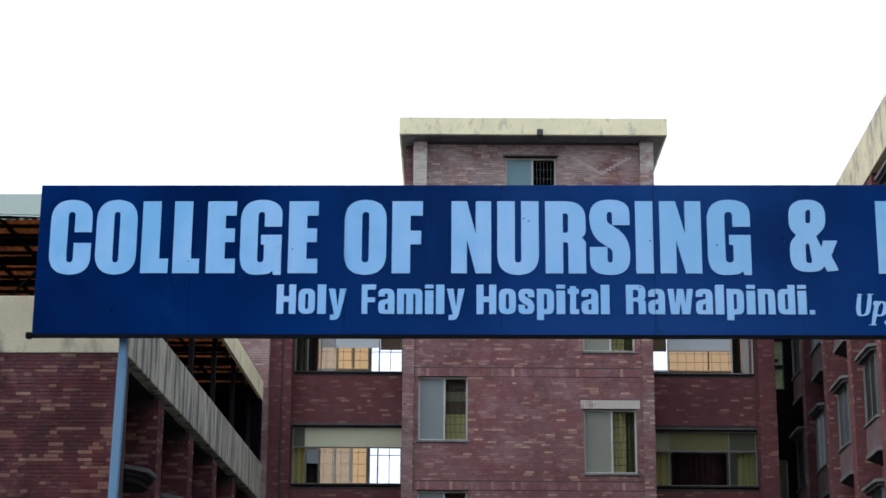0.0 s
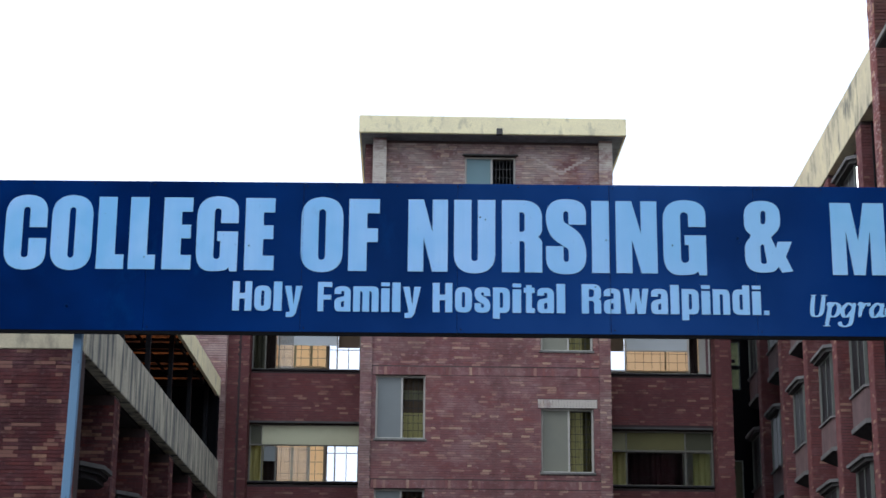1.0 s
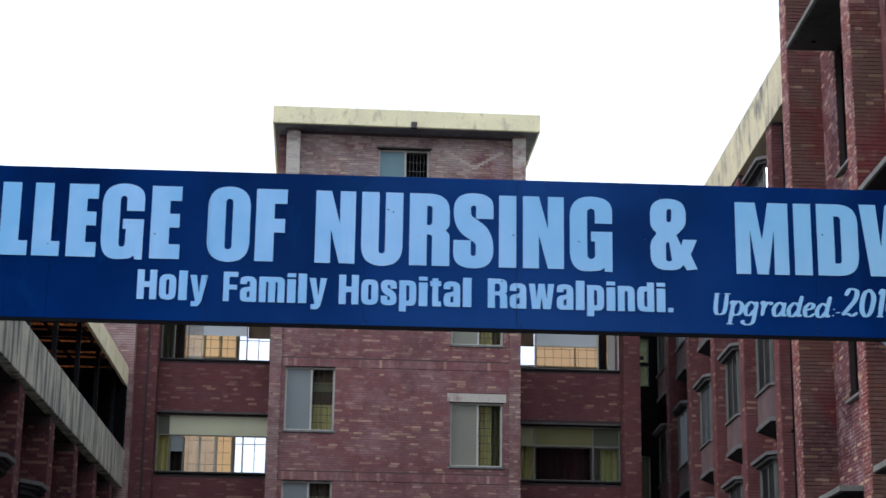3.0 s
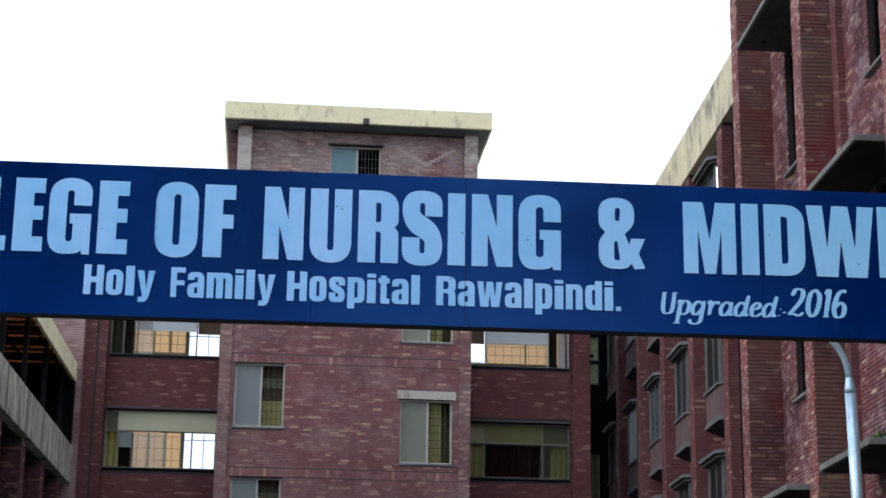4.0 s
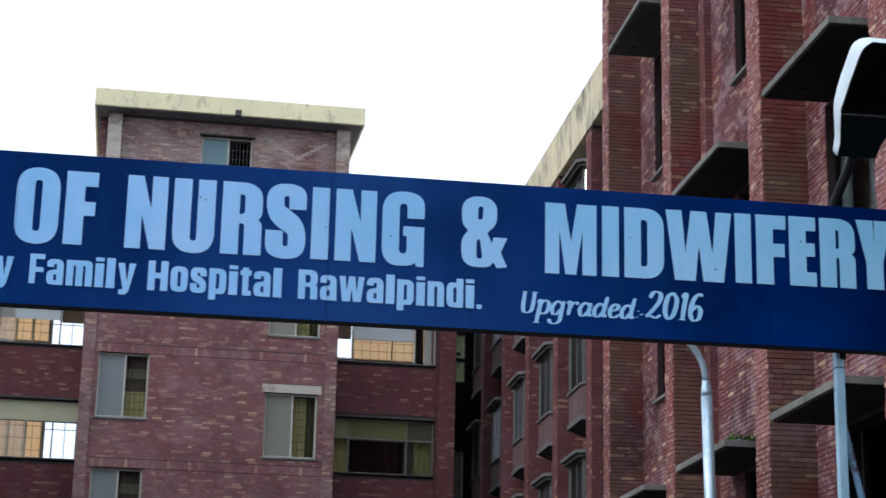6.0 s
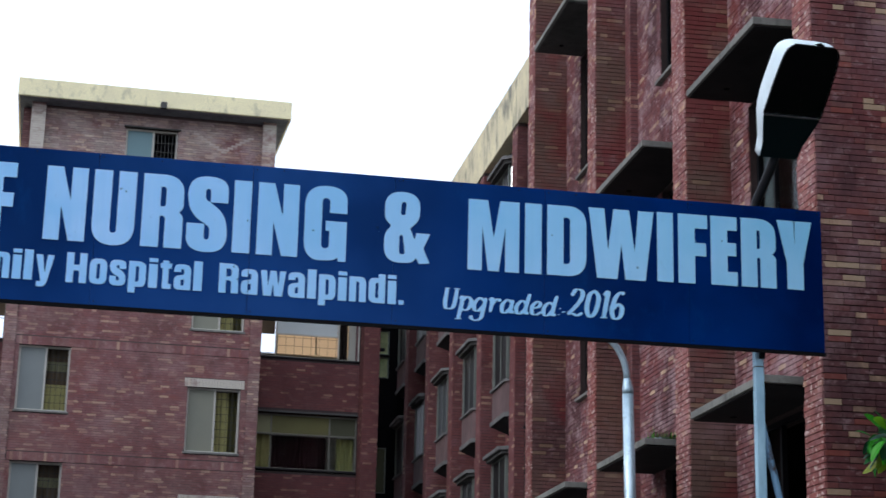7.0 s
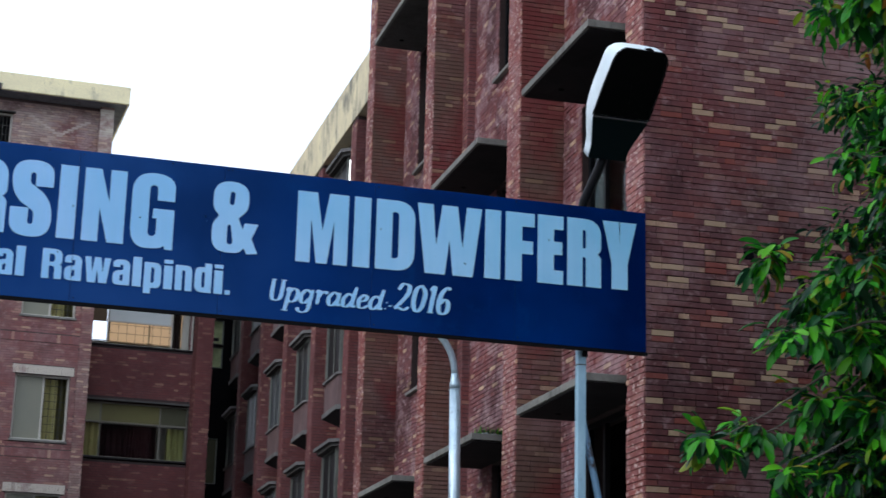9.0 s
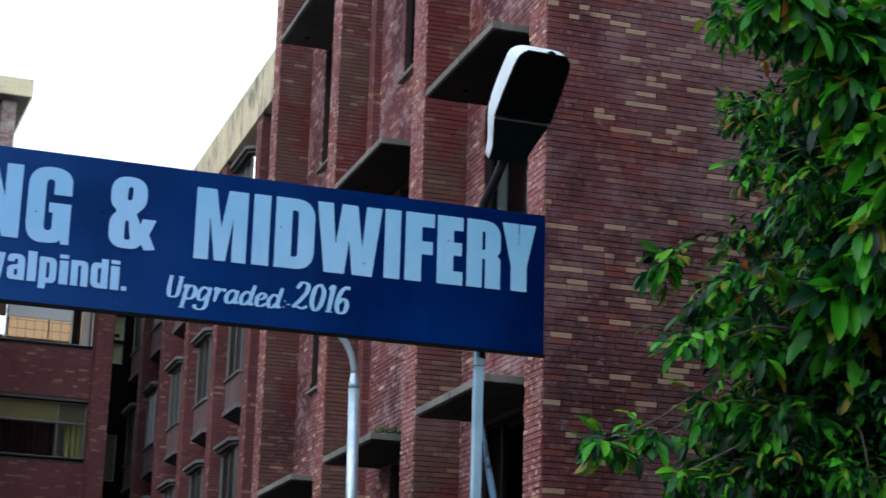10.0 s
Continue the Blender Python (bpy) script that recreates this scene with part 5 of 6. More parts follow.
SCRIPT["6"] = (0.54, [[(0.42, 0.90), (0.32, 0.98), (0.14, 0.80), (0.05, 0.34), (0.16, 0.02), (0.37, 0.08), (0.41, 0.38), (0.26, 0.54), (0.08, 0.34)]])


def script_text(body, x0, x1, z0, h):
    """Slanted brush lettering: each character one piece of broad-nib strokes."""
    k = (x1 - x0) / (sum(SCRIPT[c][0] for c in body) * h)
    x = x0
    for c in body:
        wide, strokes = SCRIPT[c]
        bm = bmesh.new()
        trunk = []
        for n, stroke in enumerate(strokes):
            line = brush(stroke)
            pairs = []
            for i, p in enumerate(line):
                way = (line[min(i + 1, len(line) - 1)] - line[max(i - 1, 0)]).normalized()
                side = Vector((-way.y, way.x))
                half = 0.026 + 0.062 * abs(way.y) ** 1.3
                if c in ":":
                    half = 0.042
                if 0 < len(line) - 1 - i < 3 or i in (1, 2):
                    half *= 0.9
                if i in (0, len(line) - 1):
                    half *= 0.6
                row = []
                for sgn in (-1, 1):
                    q = p + side * half * sgn
                    row.append(bm.verts.new((x + (q.x + 0.13 * q.y) * h * k, -0.0045 - 0.0006 * n - 0.00004 * i, z0 + q.y * h)))
                pairs.append(row)
            for a, b in zip(pairs, pairs[1:]):
                bm.faces.new((a[0], b[0], b[1], a[1]))
            if trunk and c not in ":":
                u, row = min(((u, row) for u in trunk for row in pairs), key=lambda q: (q[0].co - q[1][0].co).length)
                bm.faces.new((u, row[0], row[1]))
            trunk = trunk or [v for row in pairs for v in row]
        part("letter", bm, M_LETTER, sign)
        x += wide * h * k


script_text("Upgraded:-", 6.405, 7.420, 5.066, 0.176)
script_text("2016", 7.430, 7.905, 5.078, 0.228)


def post(x0, wide, paint, lean=0.0):
    """A square steel post; lean: metres aside for each metre down from the board."""
    bm = boxes((x0, x0 + wide, 0.075, 0.075 + wide, 0.0, 6.05), bevel=0.006)
    for v in bm.verts:
        v.co.x += lean * min(0.0, v.co.z - 4.9)
    p = part("post", bm, paint, sign, "square steel post in flaking blue-grey paint")
    foot = x0 - 4.9 * lean
    part("base_plate", boxes((foot - 0.1, foot + wide + 0.1, 0.0, 0.28, 0.0, 0.015)), M_DARKFRAME, p)
    if not lean:
        part("weld_band", boxes((x0 - 0.003, x0 + wide + 0.003, 0.072, 0.078 + wide, 4.775, 4.783)), M_GRILLE, p)
        part("clamp", boxes((x0 + wide * 0.45, x0 + wide + 0.008, 0.06, 0.085 + wide, 4.846, 4.894)), M_DARKFRAME, p)


post(0.692, 0.066, M_POST, 0.020)
post(9.050, 0.072, M_POSTPALE)
part("brace", tube(bmesh.new(), [(9.10, 0.115, 4.36), (9.42, 0.115, 2.9), (10.05, 0.115, 0.0)], [0.028] * 3, 10), M_POST, sign, "slanting pipe stay")

# ---- flood lamp on the sign's post ----
lamp = thing("street_lantern", (9.09, 0.12, 6.05), "pale cobra-head street lantern on a dark bent arm", "street lamp")
LAMP_BASE = Vector((9.215, -0.12, 6.53))
LAMP_SIDE = Vector((0.987, 0.091, 0.112))
LAMP_WAY = Vector((0.064, -0.691, 0.719)).normalized()
arm = tube(bmesh.new(), [(9.075, 0.16, 5.3), (9.075, 0.15, 5.95), (9.10, 0.10, 6.20), (9.17, -0.02, 6.42), LAMP_BASE + LAMP_WAY * 0.12 + Vector((0, 0.05, 0.03))], [0.040] * 5, 10)
part("arm", arm, M_DARKFRAME, lamp, "dark bent pipe arm", True)


def lantern(base, way, side, length, half, deep):
    """A cobra-head: a tapering shell, open below, with a dark bowl and a narrower gear tray behind it."""
    side = (side - way * side.dot(way)).normalized()
    top = way.cross(side).normalized()
    if top.z < 0:
        top = -top

    def at(u, a, b):
        return base + way * (u * length) + side * a + top * b

    def width(u):
        table = ((0.0, 0.66), (0.12, 0.70), (0.34, 0.96), (0.40, 1.0), (0.62, 1.0), (0.86, 0.96), (0.93, 0.92), (0.97, 0.83), (0.99, 0.74), (1.0, 0.66))
        for (a, wa), (b, wb) in zip(table, table[1:]):
            if u <= b:
                return half * (wa + (wb - wa) * (u - a) / (b - a))
        return half * 0.66

    bm = bmesh.new()
    rings = []
    us = [0.0, 0.06, 0.12, 0.22, 0.34, 0.40, 0.5, 0.62, 0.74, 0.86, 0.93, 0.97, 0.99, 1.0]
    for u in us:
        w = width(u)
        rise = deep * (0.55 + 0.45 * min(1.0, u / 0.5)) * (1.0 if u < 0.86 else 1.0 - 0.35 * ((u - 0.86) / 0.14) ** 2.5)
        rings.append([bm.verts.new(at(u - 0.03 * max(0.0, math.sin(a)) * (u > 0.9), w * math.copysign(abs(math.cos(a)) ** 0.55, math.cos(a)), rise * max(0.0, math.sin(a)) ** 0.5)) for a in (math.pi * j / 14 for j in range(15))])
    for a, b in zip(rings, rings[1:]):
        for j in range(14):
            bm.faces.new((a[j], a[j + 1], b[j + 1], b[j]))
    bm.faces.new(rings[0])
    bm.faces.new(rings[-1][::-1])
    bmesh.ops.recalc_face_normals(bm, faces=bm.faces[:])
    shell = part("housing", bm, M_LAMPSHELL, lamp, "pale enamelled hood", True)
    fine = [0.385 + 0.615 * i / 30 for i in range(31)]

    def edge(shrink, lift, us_):
        pts = [(u, width(u)) for u in us_] + [(u, -width(u)) for u in us_[::-1]]
        mid = (us_[0] + us_[-1]) / 2
        return [at(mid + (u - mid) * shrink, w * shrink, lift) for u, w in pts]

    def plate(name, rows, mat, thick, text):
        bm = bmesh.new()
        bm.faces.new([bm.verts.new(p) for p in rows])
        bmesh.ops.recalc_face_normals(bm, faces=bm.faces[:])
        bmesh.ops.solidify(bm, geom=bm.faces[:], thickness=thick)
        return part(name, bm, mat, shell, text)

    # near-black plate: the hollow bowl's shade is put into its colour
    plate("lens", edge(0.955, -0.004, fine), M_LAMPLENS, 0.006, "near-black plate for the bowl's shaded hollow")
    plate("gear_tray", edge(0.985, -0.012, [0.0, 0.06, 0.12, 0.22, 0.34, 0.372]), M_LAMPTEAL, 0.010, "dark gear tray cover")
    # black band round the opening, painted for the shaded inner rim
    bm = bmesh.new()
    loops = [[bm.verts.new(p) for p in edge(sh, li, fine)] for sh, li in ((1.004, 0.010), (1.006, -0.010), (0.955, -0.012))]
    for a, b in zip(loops, loops[1:]):
        for i in range(len(a) - 1):
            bm.faces.new((a[i], a[i + 1], b[i + 1], b[i]))
    part("gasket", bm, M_LAMPDARK, shell, "black band that carries the rim's shade")
    part("hinge_bar", tube(bmesh.new(), [at(0.378, -width(0.378) * 0.93, -0.016), at(0.378, width(0.378) * 0.93, -0.016)], [0.007, 0.007], 6), M_DARKCONC, shell)
    part("latch", tube(bmesh.new(), [at(0.985, 0.02, 0.04), at(1.012, 0.05, 0.012), at(1.005, 0.07, -0.014)], [0.014, 0.014, 0.010], 8), M_LAMPDARK, shell)
    reflector = bmesh.new()
    tube(reflector, [at(0.52, 0.02, -0.016), at(0.72, -0.03, -0.014)], [0.004, 0.004], 6)
    part("lamp_holder", reflector, M_LAMPDARK, shell)


lantern(LAMP_BASE, LAMP_WAY, LAMP_SIDE, 1.02, 0.27, 0.29)

# ---- gooseneck pole in the yard ----
pole = thing("gooseneck_pole", (9.47, 5.0, 0), "galvanised street pole with a bent neck", "street lamp")
part("shaft", tube(bmesh.new(), [(9.52, 5.0, 0), (9.50, 5.0, 4.0), (9.476, 5.0, 5.46)], [0.070, 0.063, 0.060], 16), M_GALV, pole, smooth=True)
part("collar", tube(bmesh.new(), [(9.476, 5.0, 5.45), (9.476, 5.0, 5.50), (9.470, 5.0, 5.59), (9.468, 5.0, 5.62)], [0.062, 0.062, 0.043, 0.038], 16), M_GALV, pole, smooth=True)
neck = [(9.468 - 0.42 * (1 - math.cos(a)), 5.0 - 0.1 * (1 - math.cos(a)), 5.60 + 0.50 * math.sin(a)) for a in (math.pi / 2 * i / 10 for i in range(11))]
part("neck", tube(bmesh.new(), neck + [(8.44, 4.75, 6.16)], [0.036] * 11 + [0.03], 12), M_GALV, pole, "bent pipe neck", True)

# ---- tree beside the end wall ----
rng = random.Random(11)
tree = thing("broadleaf_tree", (12.6, -0.6, 0), "leafy green broadleaf tree with drooping glossy leaves", "tree")
TRUNK_TOP = Vector((12.55, -0.7, 3.4))
bm = tube(bmesh.new(), [(12.6, -0.6, -0.05), (12.62, -0.62, 1.2), (12.5, -0.68, 2.4), TRUNK_TOP], [0.17, 0.14, 0.125, 0.11], 12)
part("trunk", bm, M_BARK, tree, smooth=True)
TIPS = [(10.46, -1.85, 7.40), (11.12, -1.61, 7.40), (11.17, -0.85, 7.02), (11.16, -1.70, 6.84), (11.20, -0.98, 6.52), (11.21, -1.75, 6.11),
        (10.48, -0.60, 5.65), (11.03, -0.26, 5.49), (11.06, -1.17, 5.53), (11.77, -1.07, 5.78), (10.52, -1.01, 4.94), (11.16, -0.79, 5.00),
        (11.89, -0.66, 5.14), (10.05, -0.36, 4.13), (10.67, -0.09, 4.30), (10.41, -0.72, 3.82), (11.00, -0.58, 4.49), (11.31, -0.10, 4.06),
        (11.36, -1.05, 4.36), (12.00, -0.89, 4.53), (11.35, -2.14, 6.86), (11.49, -1.89, 7.51), (12.11, -1.24, 6.52), (11.81, -1.57, 5.33),
        (11.76, -0.63, 3.98), (11.79, -1.52, 3.83),
        (11.22, -2.30, 7.25), (11.50, -2.30, 6.95), (11.60, -2.30, 6.45), (11.70, -2.30, 6.15), (11.62, -2.20, 5.80), (10.75, -2.30, 7.42), (11.85, -2.20, 5.55), (11.72, -2.45, 6.62), (11.72, -2.40, 7.25)]
SIZE = [0.30, 0.34, 0.30, 0.34, 0.32, 0.36, 0.20, 0.32, 0.36, 0.42, 0.26, 0.36, 0.42, 0.20, 0.26, 0.26, 0.34, 0.34, 0.40, 0.42, 0.36, 0.40, 0.45, 0.45, 0.42, 0.40] + [0.34] * 9
TIP_COUNT = len(TIPS)
clumps = [(Vector(p), s) for p, s in zip(TIPS, SIZE)]
for i in range(170):
    a, r = rng.uniform(0, 2 * math.pi), math.sqrt(rng.random())
    z = rng.uniform(3.6, 8.8)
    reach = 1.65 * math.sin(math.pi * min(1, max(0.08, (z - 3.0) / 6.4))) ** 0.6
    clumps.append((Vector((13.25 + reach * r * math.cos(a), -1.15 + 1.0 * reach * r * math.sin(a), z)), rng.uniform(0.36, 0.52)))
for i in range(110):
    z = rng.uniform(3.2, 7.9)
    edge = 11.7 if z > 5.6 else 11.3 if z > 4.6 else 10.95
    clumps.append((Vector((rng.uniform(edge, 12.7), rng.uniform(-1.15, 0.45), z)), rng.uniform(0.30, 0.44)))
# unseen clumps to the south-east, added to shade the crown's right side
for i in range(85):
    clumps.append((Vector((rng.uniform(12.9, 15.2), rng.uniform(-3.3, -0.4), rng.uniform(3.6, 9.2))), rng.uniform(0.45, 0.6)))
# unseen clumps overhead, added to darken the leaves below
for i in range(46):
    clumps.append((Vector((rng.uniform(11.0, 14.4), rng.uniform(-2.8, 0.4), rng.uniform(9.0, 10.6))), rng.uniform(0.45, 0.6)))
mains = []
for i, (dx, dy, z) in enumerate(((-0.9, -0.4, 5.0), (-0.7, 0.3, 5.6), (0.5, -0.5, 5.4), (0.4, 0.7, 5.9), (-0.5, -0.7, 6.6), (0.1, 0.0, 7.2))):
    end = Vector((12.6 + dx, -0.7 + dy, z))
    mid = (TRUNK_TOP + end) / 2 + Vector((0.12 * dx, 0.1 * dy, 0.25))
    part("limb", tube(bmesh.new(), [TRUNK_TOP - Vector((0, 0, 0.15)), mid, end], [0.070, 0.045, 0.024], 9), M_BARK, tree, smooth=True)
    mains += [mid, end]
twigs = bmesh.new()


def leaf_shape(bend):
    """One pointed leaf along +y with a folded midrib and a drooping tip, unit length."""
    cols = []
    for u, w in ((0.0, 0.015), (0.09, 0.075), (0.26, 0.150), (0.50, 0.185), (0.76, 0.170), (0.93, 0.090), (1.0, 0.010)):
        z = -bend * u * u
        cols.append(((-w, u, z + 0.42 * w), (0.0, u, z), (w, u, z + 0.42 * w)))
    return cols


def leaf_mesh_data(bend):
    verts = [p for c in leaf_shape(bend) for p in c]
    faces = []
    for i in range(6):
        a = 3 * i
        faces += [(a, a + 1, a + 4, a + 3), (a + 1, a + 2, a + 5, a + 4)]
    return verts, faces


LEAF_KINDS = []
for bend in (0.15, 0.35, 0.6):
    me = bpy.data.meshes.new("leaf")
    me.from_pydata(*leaf_mesh_data(bend)[:1], [], leaf_mesh_data(bend)[1])
    me.polygons.foreach_set("use_smooth", [True] * len(me.polygons))
    LEAF_KINDS.append((me, np.array(leaf_mesh_data(bend)[0]), leaf_mesh_data(bend)[1]))
spots = []
for n, (c, s) in enumerate(clumps):
    near = min(mains + [TRUNK_TOP], key=lambda p: (p - c).length)
    mid = (near + c) / 2 + Vector((0, 0, 0.12))
    tube(twigs, [near, (near + mid) / 2 + Vector((rng.uniform(-0.06, 0.06), rng.uniform(-0.06, 0.06), rng.uniform(-0.02, 0.08))), mid, (mid + c) / 2 + Vector((0, 0, rng.uniform(-0.05, 0.05))), c], [0.016, 0.014, 0.011, 0.008, 0.005], 5)
    outer = n < 26 and c.z < 5.9
    count = int(60 + 430 * s * s) * (1.0 if outer else 1.45)
    for sprig in range(int(count / 9)):
        w = Vector((rng.gauss(0, 1), rng.gauss(0, 1), rng.gauss(-0.05, 0.6))).normalized() * s * rng.uniform(0.65, 1.15)
        sag = Vector((0, 0, -0.12 * s))
        if sprig < 6:
            tube(twigs, [c - w * 0.1, c + w * 0.5 + Vector((0, 0, 0.03)), c + w + sag], [0.006, 0.0045, 0.002], 4)
        across = w.cross(Vector((0, 0, 1))).normalized()
        for j in range(9):
            f = 0.20 + 0.85 * j / 8 + rng.uniform(-0.05, 0.05)
            p = c + w * f + sag * f * f + Vector((rng.gauss(0, 0.018), rng.gauss(0, 0.018), rng.gauss(0, 0.018)))
            aim = (w.normalized() * (0.55 if j < 8 else 1.4) + across * (1 if j % 2 else -1) * rng.uniform(0.5, 1.0) + Vector((0, 0, rng.uniform(-1.25, 0.30)))).normalized()
            face = (Vector((0, 0, 1)) + Vector((rng.gauss(0, 0.4), rng.gauss(-0.25, 0.4), 0))).normalized()
            right = aim.cross(face).normalized()
            up = right.cross(aim)
            m = Matrix(((right.x, aim.x, up.x, p.x), (right.y, aim.y, up.y, p.y), (right.z, aim.z, up.z, p.z), (0, 0, 0, 1)))
            m = m @ Matrix.Scale((rng.uniform(0.135, 0.215) if outer else rng.uniform(0.085, 0.155)) * (2.0 if n in (20, 21, 22, 23) else 2.2 if 26 <= n < TIP_COUNT else 1.0), 4)
            spots.append((n < TIP_COUNT, m, rng.randrange(3)))
tagged(part("twig_mass", twigs, M_BARK, tree), kind="stuff")
singles = 0
heaps = {True: ([], []), False: ([], [])}
for tip, m, kind in spots:
    me, v, f = LEAF_KINDS[kind]
    if tip and singles < 290 and rng.random() < 0.30:
        ob = part("leaf", me, M_LEAF, tree)
        ob.matrix_parent_inverse = tree.matrix_basis.inverted()
        ob.matrix_basis = m
        singles += 1
        continue
    mm = np.array(m)
    points, quads = heaps[tip]
    start = len(v) * len(points)
    points.append(v @ mm[:3, :3].T + mm[:3, 3])
    quads += [tuple(i + start for i in q) for q in f]
for tip, name, mat, label in ((False, "crown", M_LEAVES, "dense green foliage with a few yellow and orange leaves"), (True, "young_leaves", M_VIVID, "bright vivid leaves at the branch tips")):
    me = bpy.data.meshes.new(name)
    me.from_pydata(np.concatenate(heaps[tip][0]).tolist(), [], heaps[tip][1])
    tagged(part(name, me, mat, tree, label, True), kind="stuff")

# ---- single bricks ----
COURSE, HIGH = 0.0612, 0.0525
brng = random.Random(5)
BOX = ((0, 1, 3, 2), (4, 6, 7, 5), (0, 4, 5, 1), (2, 3, 7, 6), (0, 2, 6, 4), (1, 5, 7, 3))
piece_me = {}


def courses(u0, u1, z0, z1, holes, course, high):
    """Bricks of a wall face as u0, u1, z0: stretchers with stray headers, cut at the ends and round openings."""
    out = []
    for r in range(int((z1 - z0) / course)):
        z = z0 + r * course
        u = u0 - brng.choice((0.0, 0.06, 0.115, 0.17))
        row = [h for h in holes if h[2] < z + high and z < h[3]]
        while u < u1:
            length = 0.228 if brng.random() < 0.80 else 0.11
            a, b = max(u, u0), min(u + length, u1)
            for h in row:
                if a < h[1] and b > h[0]:
                    a, b = (a, min(b, h[0])) if (a + b) / 2 < (h[0] + h[1]) / 2 else (max(a, h[1]), b)
            if b - a > 0.025:
                out.append((a, b, z))
            u += length + 0.0028
    return out


def piece_mesh(length, high, material):
    key = (round(length, 3), high, material.name)
    if key not in piece_me:
        bm = boxes((-key[0] / 2, key[0] / 2, -0.006, 0.006, -high / 2, high / 2), bevel=0.0)
        bmesh.ops.bevel(bm, geom=[e for e in bm.edges if all(v.co.y < 0 for v in e.verts)], offset=0.003, segments=1, affect="EDGES")
        piece_me[key] = mesh_of(bm, "brick")
        piece_me[key].materials.append(material)
    return piece_me[key]


def facing(owner, material, label, rows, course=COURSE, high=HIGH, singles=None, proudness=0.012):
    """Lays bricks over wall faces. rows: axis, face, side it faces, u0, u1, z0, z1, holes.
    singles: wall part, material and stretch of the first row in which bricks are pieces of their own."""
    jv, jf, made = [], [], 0
    for n, (axis, face, out, u0, u1, z0, z1, holes) in enumerate(rows):
        for a, b, z in courses(u0, u1, z0, z1, holes, course, high):
            proud = proudness + brng.uniform(-0.003, 0.004)
            if singles and n == 0 and made < 290:
                wall, mat, (s0, s1, s2, s3) = singles
                if s0 < a < s1 and s2 < z < s3 and round(b - a, 3) in (0.228, 0.11):
                    ob = new("brick", piece_mesh(b - a, high, mat))
                    ob.parent = wall
                    ob.location = ((a + b) / 2, face - proud + 0.006, z + high / 2)
                    made += 1
                    continue
            k = len(jv)
            tip = [brng.uniform(-0.0018, 0.0018) for _ in range(2)]
            for d in (face - out * 0.004, face + out * proud):
                for zz in (z + tip[0], z + high + tip[1]):
                    for u in (a, b):
                        jv.append((u, d, zz) if axis == "x" else (d, u, zz))
            jf.extend(tuple(i + k for i in q) for q in BOX)
    me = bpy.data.meshes.new("brick_facing")
    me.from_pydata(jv, [], jf)
    return tagged(part("brick_facing", me, material, owner, label), kind="stuff")


def wall_part(owner, label):
    return [o for o in owner.children if o.get("label") == label][0]


facing(fin_block, M_BRICKS, "joined rest of the dark red and cream bricks",
       [("x", CORNER[0], -1, XF + 0.004, 16.5, 2.4, 13.2, [(11.585, 11.70, 6.45, 6.515)])], singles=(wall_part(fin_block, "plain brick end wall"), M_PIECE, (10.6, 12.2, 4.3, 6.9)))
facing(fin_block, M_BRICKS_FIN, "deep red bricks of the fins", [("x", y0, -1, XF + 0.004, XB, 2.4, TOP, ()) for y0, y1 in FINS])
facing(fin_block, M_BRICKS_EDGE, "chipped orange-red bricks of the fin edges",
       [("y", XF, -1, y0 + 0.004, y1, 2.4, 13.2 if y0 < 3 else TOP, ()) for y0, y1 in [CORNER] + FINS])
facing(fin_block, M_BRICKS_BLOOM, "lime-bloomed bricks of the recessed bays",
       [("y", XB, -1, y0, y1, 2.4, TOP, bay_holes + [(a, b, z, z + CANOPY_THICK) for a, b, z in CANOPIES if y0 < a < y1]) for y0, y1 in BAYS])
facing(far_wing, M_BRICKS_WING, "dull red bricks of the wing's piers",
       [("x", y, -1, PX + 0.004, WX, 5.6, 14.48, ()) for y in PIERS[1:6]] + [("y", PX, -1, y + 0.004, y + 0.51, 5.6, 14.48, ()) for y in PIERS[1:6]]
       + [("y", WX, -1, y + 0.515, y + PITCH, 5.6, 14.4, [(y + 0.83, y + 3.33, sl - 0.98, sl + 1.69) for sl in (6.03, 9.13, 12.47)]) for y in PIERS[1:6]], 0.066, 0.057)
WIN = mid_windows + LINTELS + [(1.0, 8.0, z, z + 0.22) for z in (8.15, 11.09, 14.04)] + [(a - 0.04, b + 0.04, c - 0.05, c) for a, b, c, d in mid_windows]
facing(tower, M_BRICKS_TOWER, "red-brown bricks of the tower front", [("x", TY, -1, 1.70, 7.60, 5.9, 15.2, WIN)], 0.064, 0.0565,
       (wall_part(tower, "brick front of the tower"), M_PIECE_TOWER, (3.2, 6.0, 8.4, 10.2)), 0.008)
facing(tower, M_BRICKS_PILASTER, "lime-stained bricks of the corner pilasters", [("x", TY - 0.045, -1, x0, x0 + 0.30, 5.9, 15.2, ()) for x0 in (1.40, 7.60)], 0.064, 0.0565, None, 0.008)
facing(tower, M_BRICKS_ROOF, "pale lime-stained bricks of the roof room", [("x", TY + 0.05, -1, 1.98, 7.66, 15.2, 17.5, [pent_hole])], 0.064, 0.0565, None, 0.008)
facing(tower, M_BRICKS_COLUMN, "limewashed bricks of the roof room's columns", [("x", TY - 0.16, -1, x0, x0 + 0.36, 15.2, 17.5, ()) for x0 in (1.62, 7.66)], 0.064, 0.0565, None, 0.006)
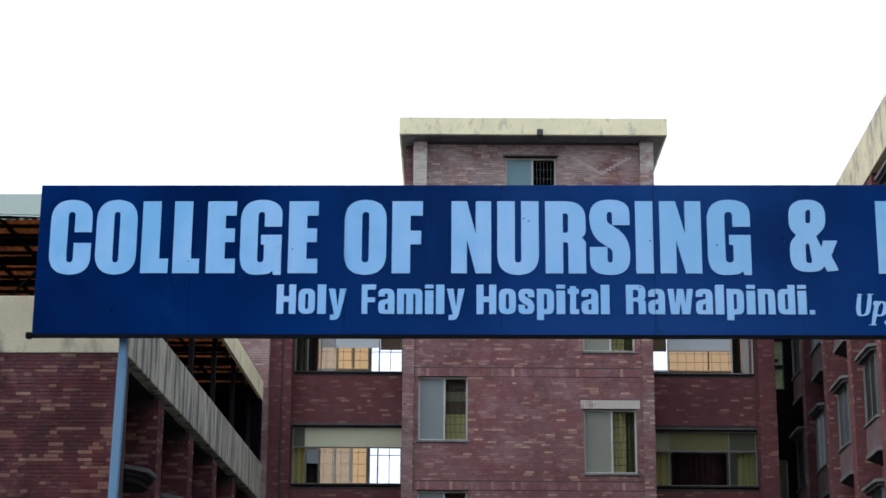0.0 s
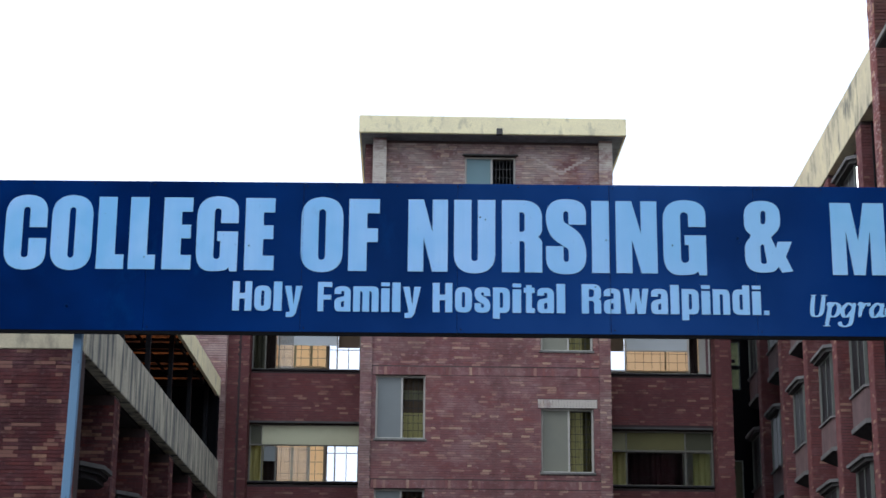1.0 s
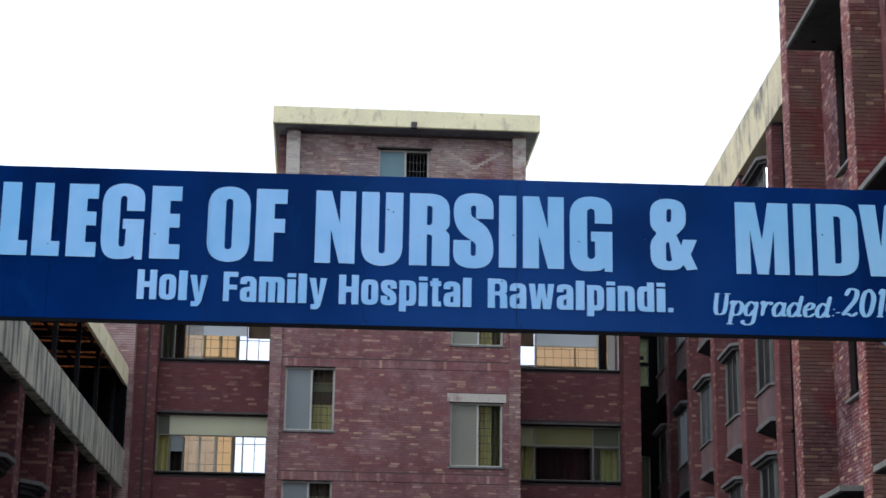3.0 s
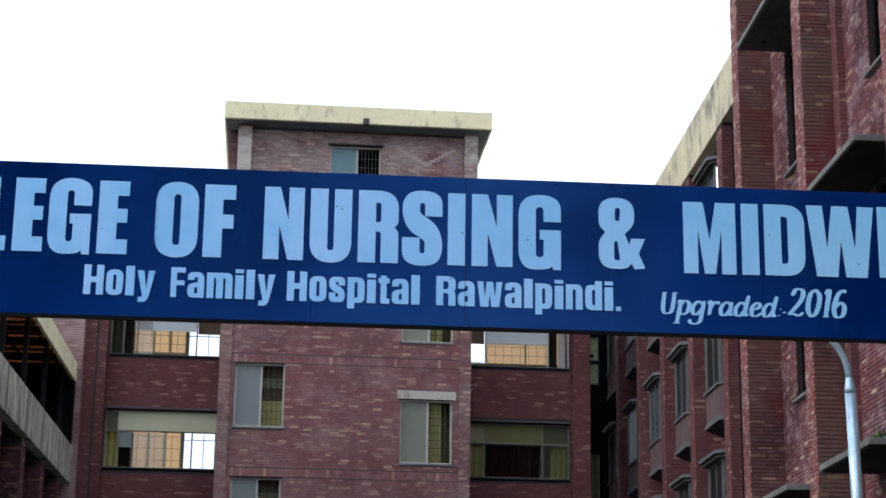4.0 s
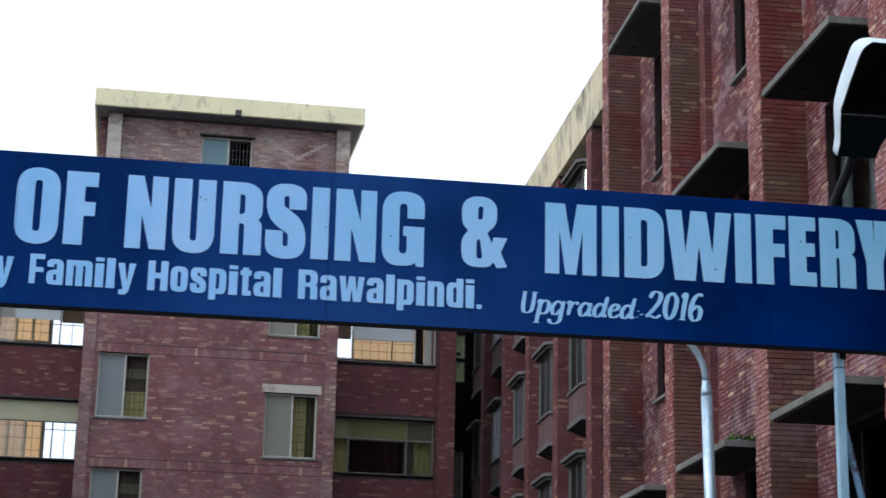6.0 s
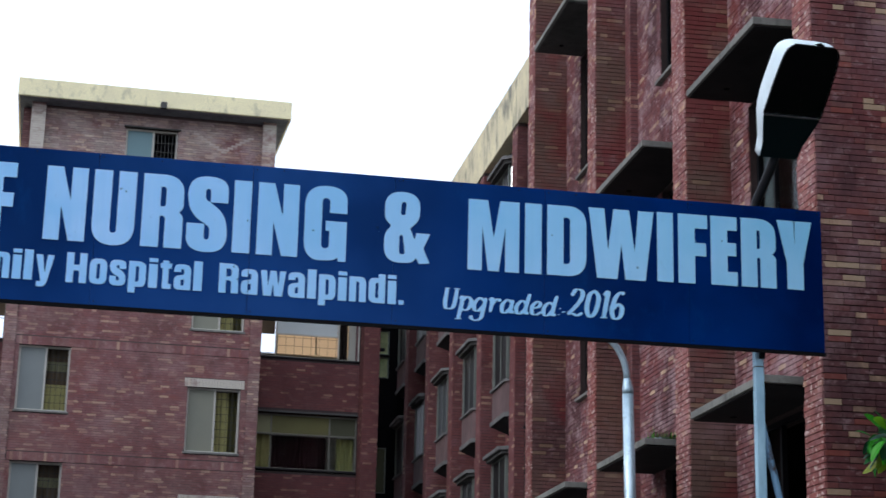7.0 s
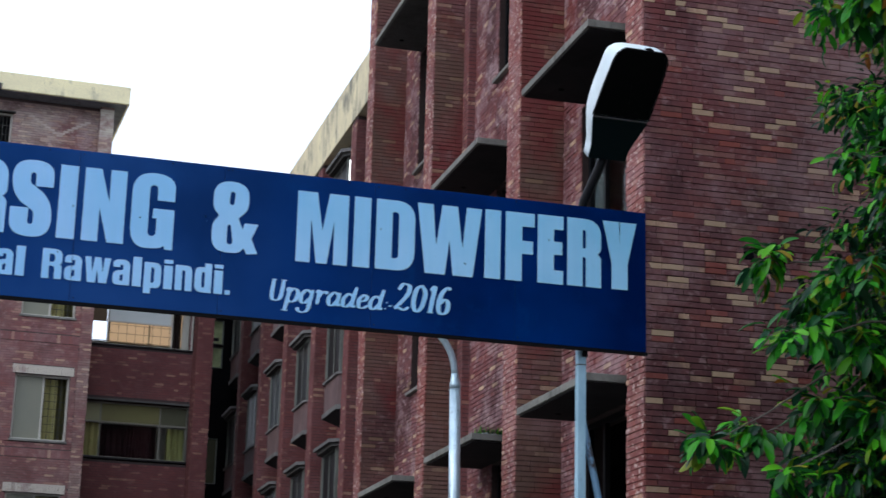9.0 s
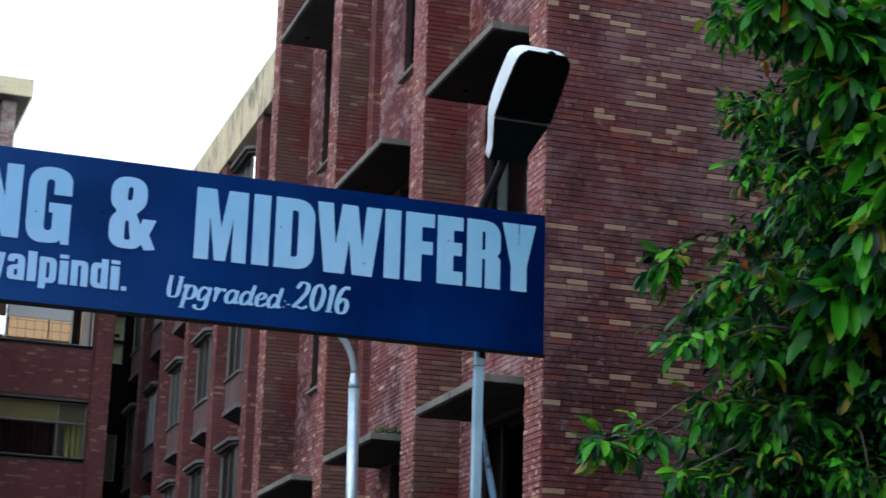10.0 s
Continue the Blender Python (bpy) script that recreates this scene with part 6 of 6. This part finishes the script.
for x0, x1, mirror in GALLERIES:
    rows = [("x", GY + 0.30, -1, x0, x1, z + 1.60, z + 2.93, ()) for z in SILLS[1:]]
    edge = sorted((x1, x1 + 0.42) if mirror else (x0, x0 - 0.75))
    cuts = [edge] if mirror else [(edge[0], x0 - 0.27), (x0 - 0.21, edge[1])]
    rows += [("x", GY - 0.35, -1, a, b, 5.9, 14.2, ()) for a, b in cuts]
    rows.append(("y", x1 if mirror else x0, -1 if mirror else 1, GY - 0.346, GY + 0.30, 5.9, 14.2, ()))
    facing(tower, M_BRICKS_GALLERY, "red bricks of a gallery bay, darkened for the recess's shade", rows, 0.064, 0.0565, None, 0.008)
facing(low_block, M_BRICKS_LOW, "brown and cream bricks of the low block",
       [("x", LY, -1, -6.5, LX, 4.2, 7.86, ())] + [("x", y, -1, LX - 1.5, LX - 0.05, 4.6, 7.6, ()) for y in LOW_PIERS] + [("y", LX - 0.05, 1, y, y + 0.55, 4.6, 7.7, ()) for y in LOW_PIERS],
       0.062, 0.0545, None, 0.010)
for block in (fin_block, far_wing):
    block.rotation_euler.z = YARD_TURN
tower.rotation_euler.z = 0.02

# ---- weeds rooted on a canopy ----
weeds = bmesh.new()
for i in range(180):
    bx, by = 10.52 + 0.36 * brng.random(), 7.37 + 0.45 * brng.random() ** 1.5
    hgt, lean = brng.uniform(0.05, 0.15), brng.uniform(-0.06, 0.06)
    a = [weeds.verts.new(p) for p in ((bx - 0.006, by, 5.372), (bx + 0.006, by + 0.004, 5.372), (bx + lean, by + lean * 0.6, 5.372 + hgt))]
    weeds.faces.new(a)
tuft = part("weed_tuft", weeds, M_LEAVES)
tagged(tuft, "small tuft of green weeds on a concrete canopy", "weeds", kind="stuff")

# a pale scrap caught beside the weeds
bm = bmesh.new()
grid = [[bm.verts.new((10.56 + 0.045 * i, 7.345 + 0.05 * j, 5.374 + 0.012 + 0.011 * math.sin(2.1 * i + 1.3 * j))) for j in range(4)] for i in range(5)]
for i in range(4):
    for j in range(3):
        bm.faces.new((grid[i][j], grid[i + 1][j], grid[i + 1][j + 1], grid[i][j + 1]))
bmesh.ops.solidify(bm, geom=bm.faces[:], thickness=0.003)
tagged(part("plastic_scrap", bm, M_LAMPSHELL, None, "", True), "crumpled pale plastic scrap on a concrete canopy", "litter")
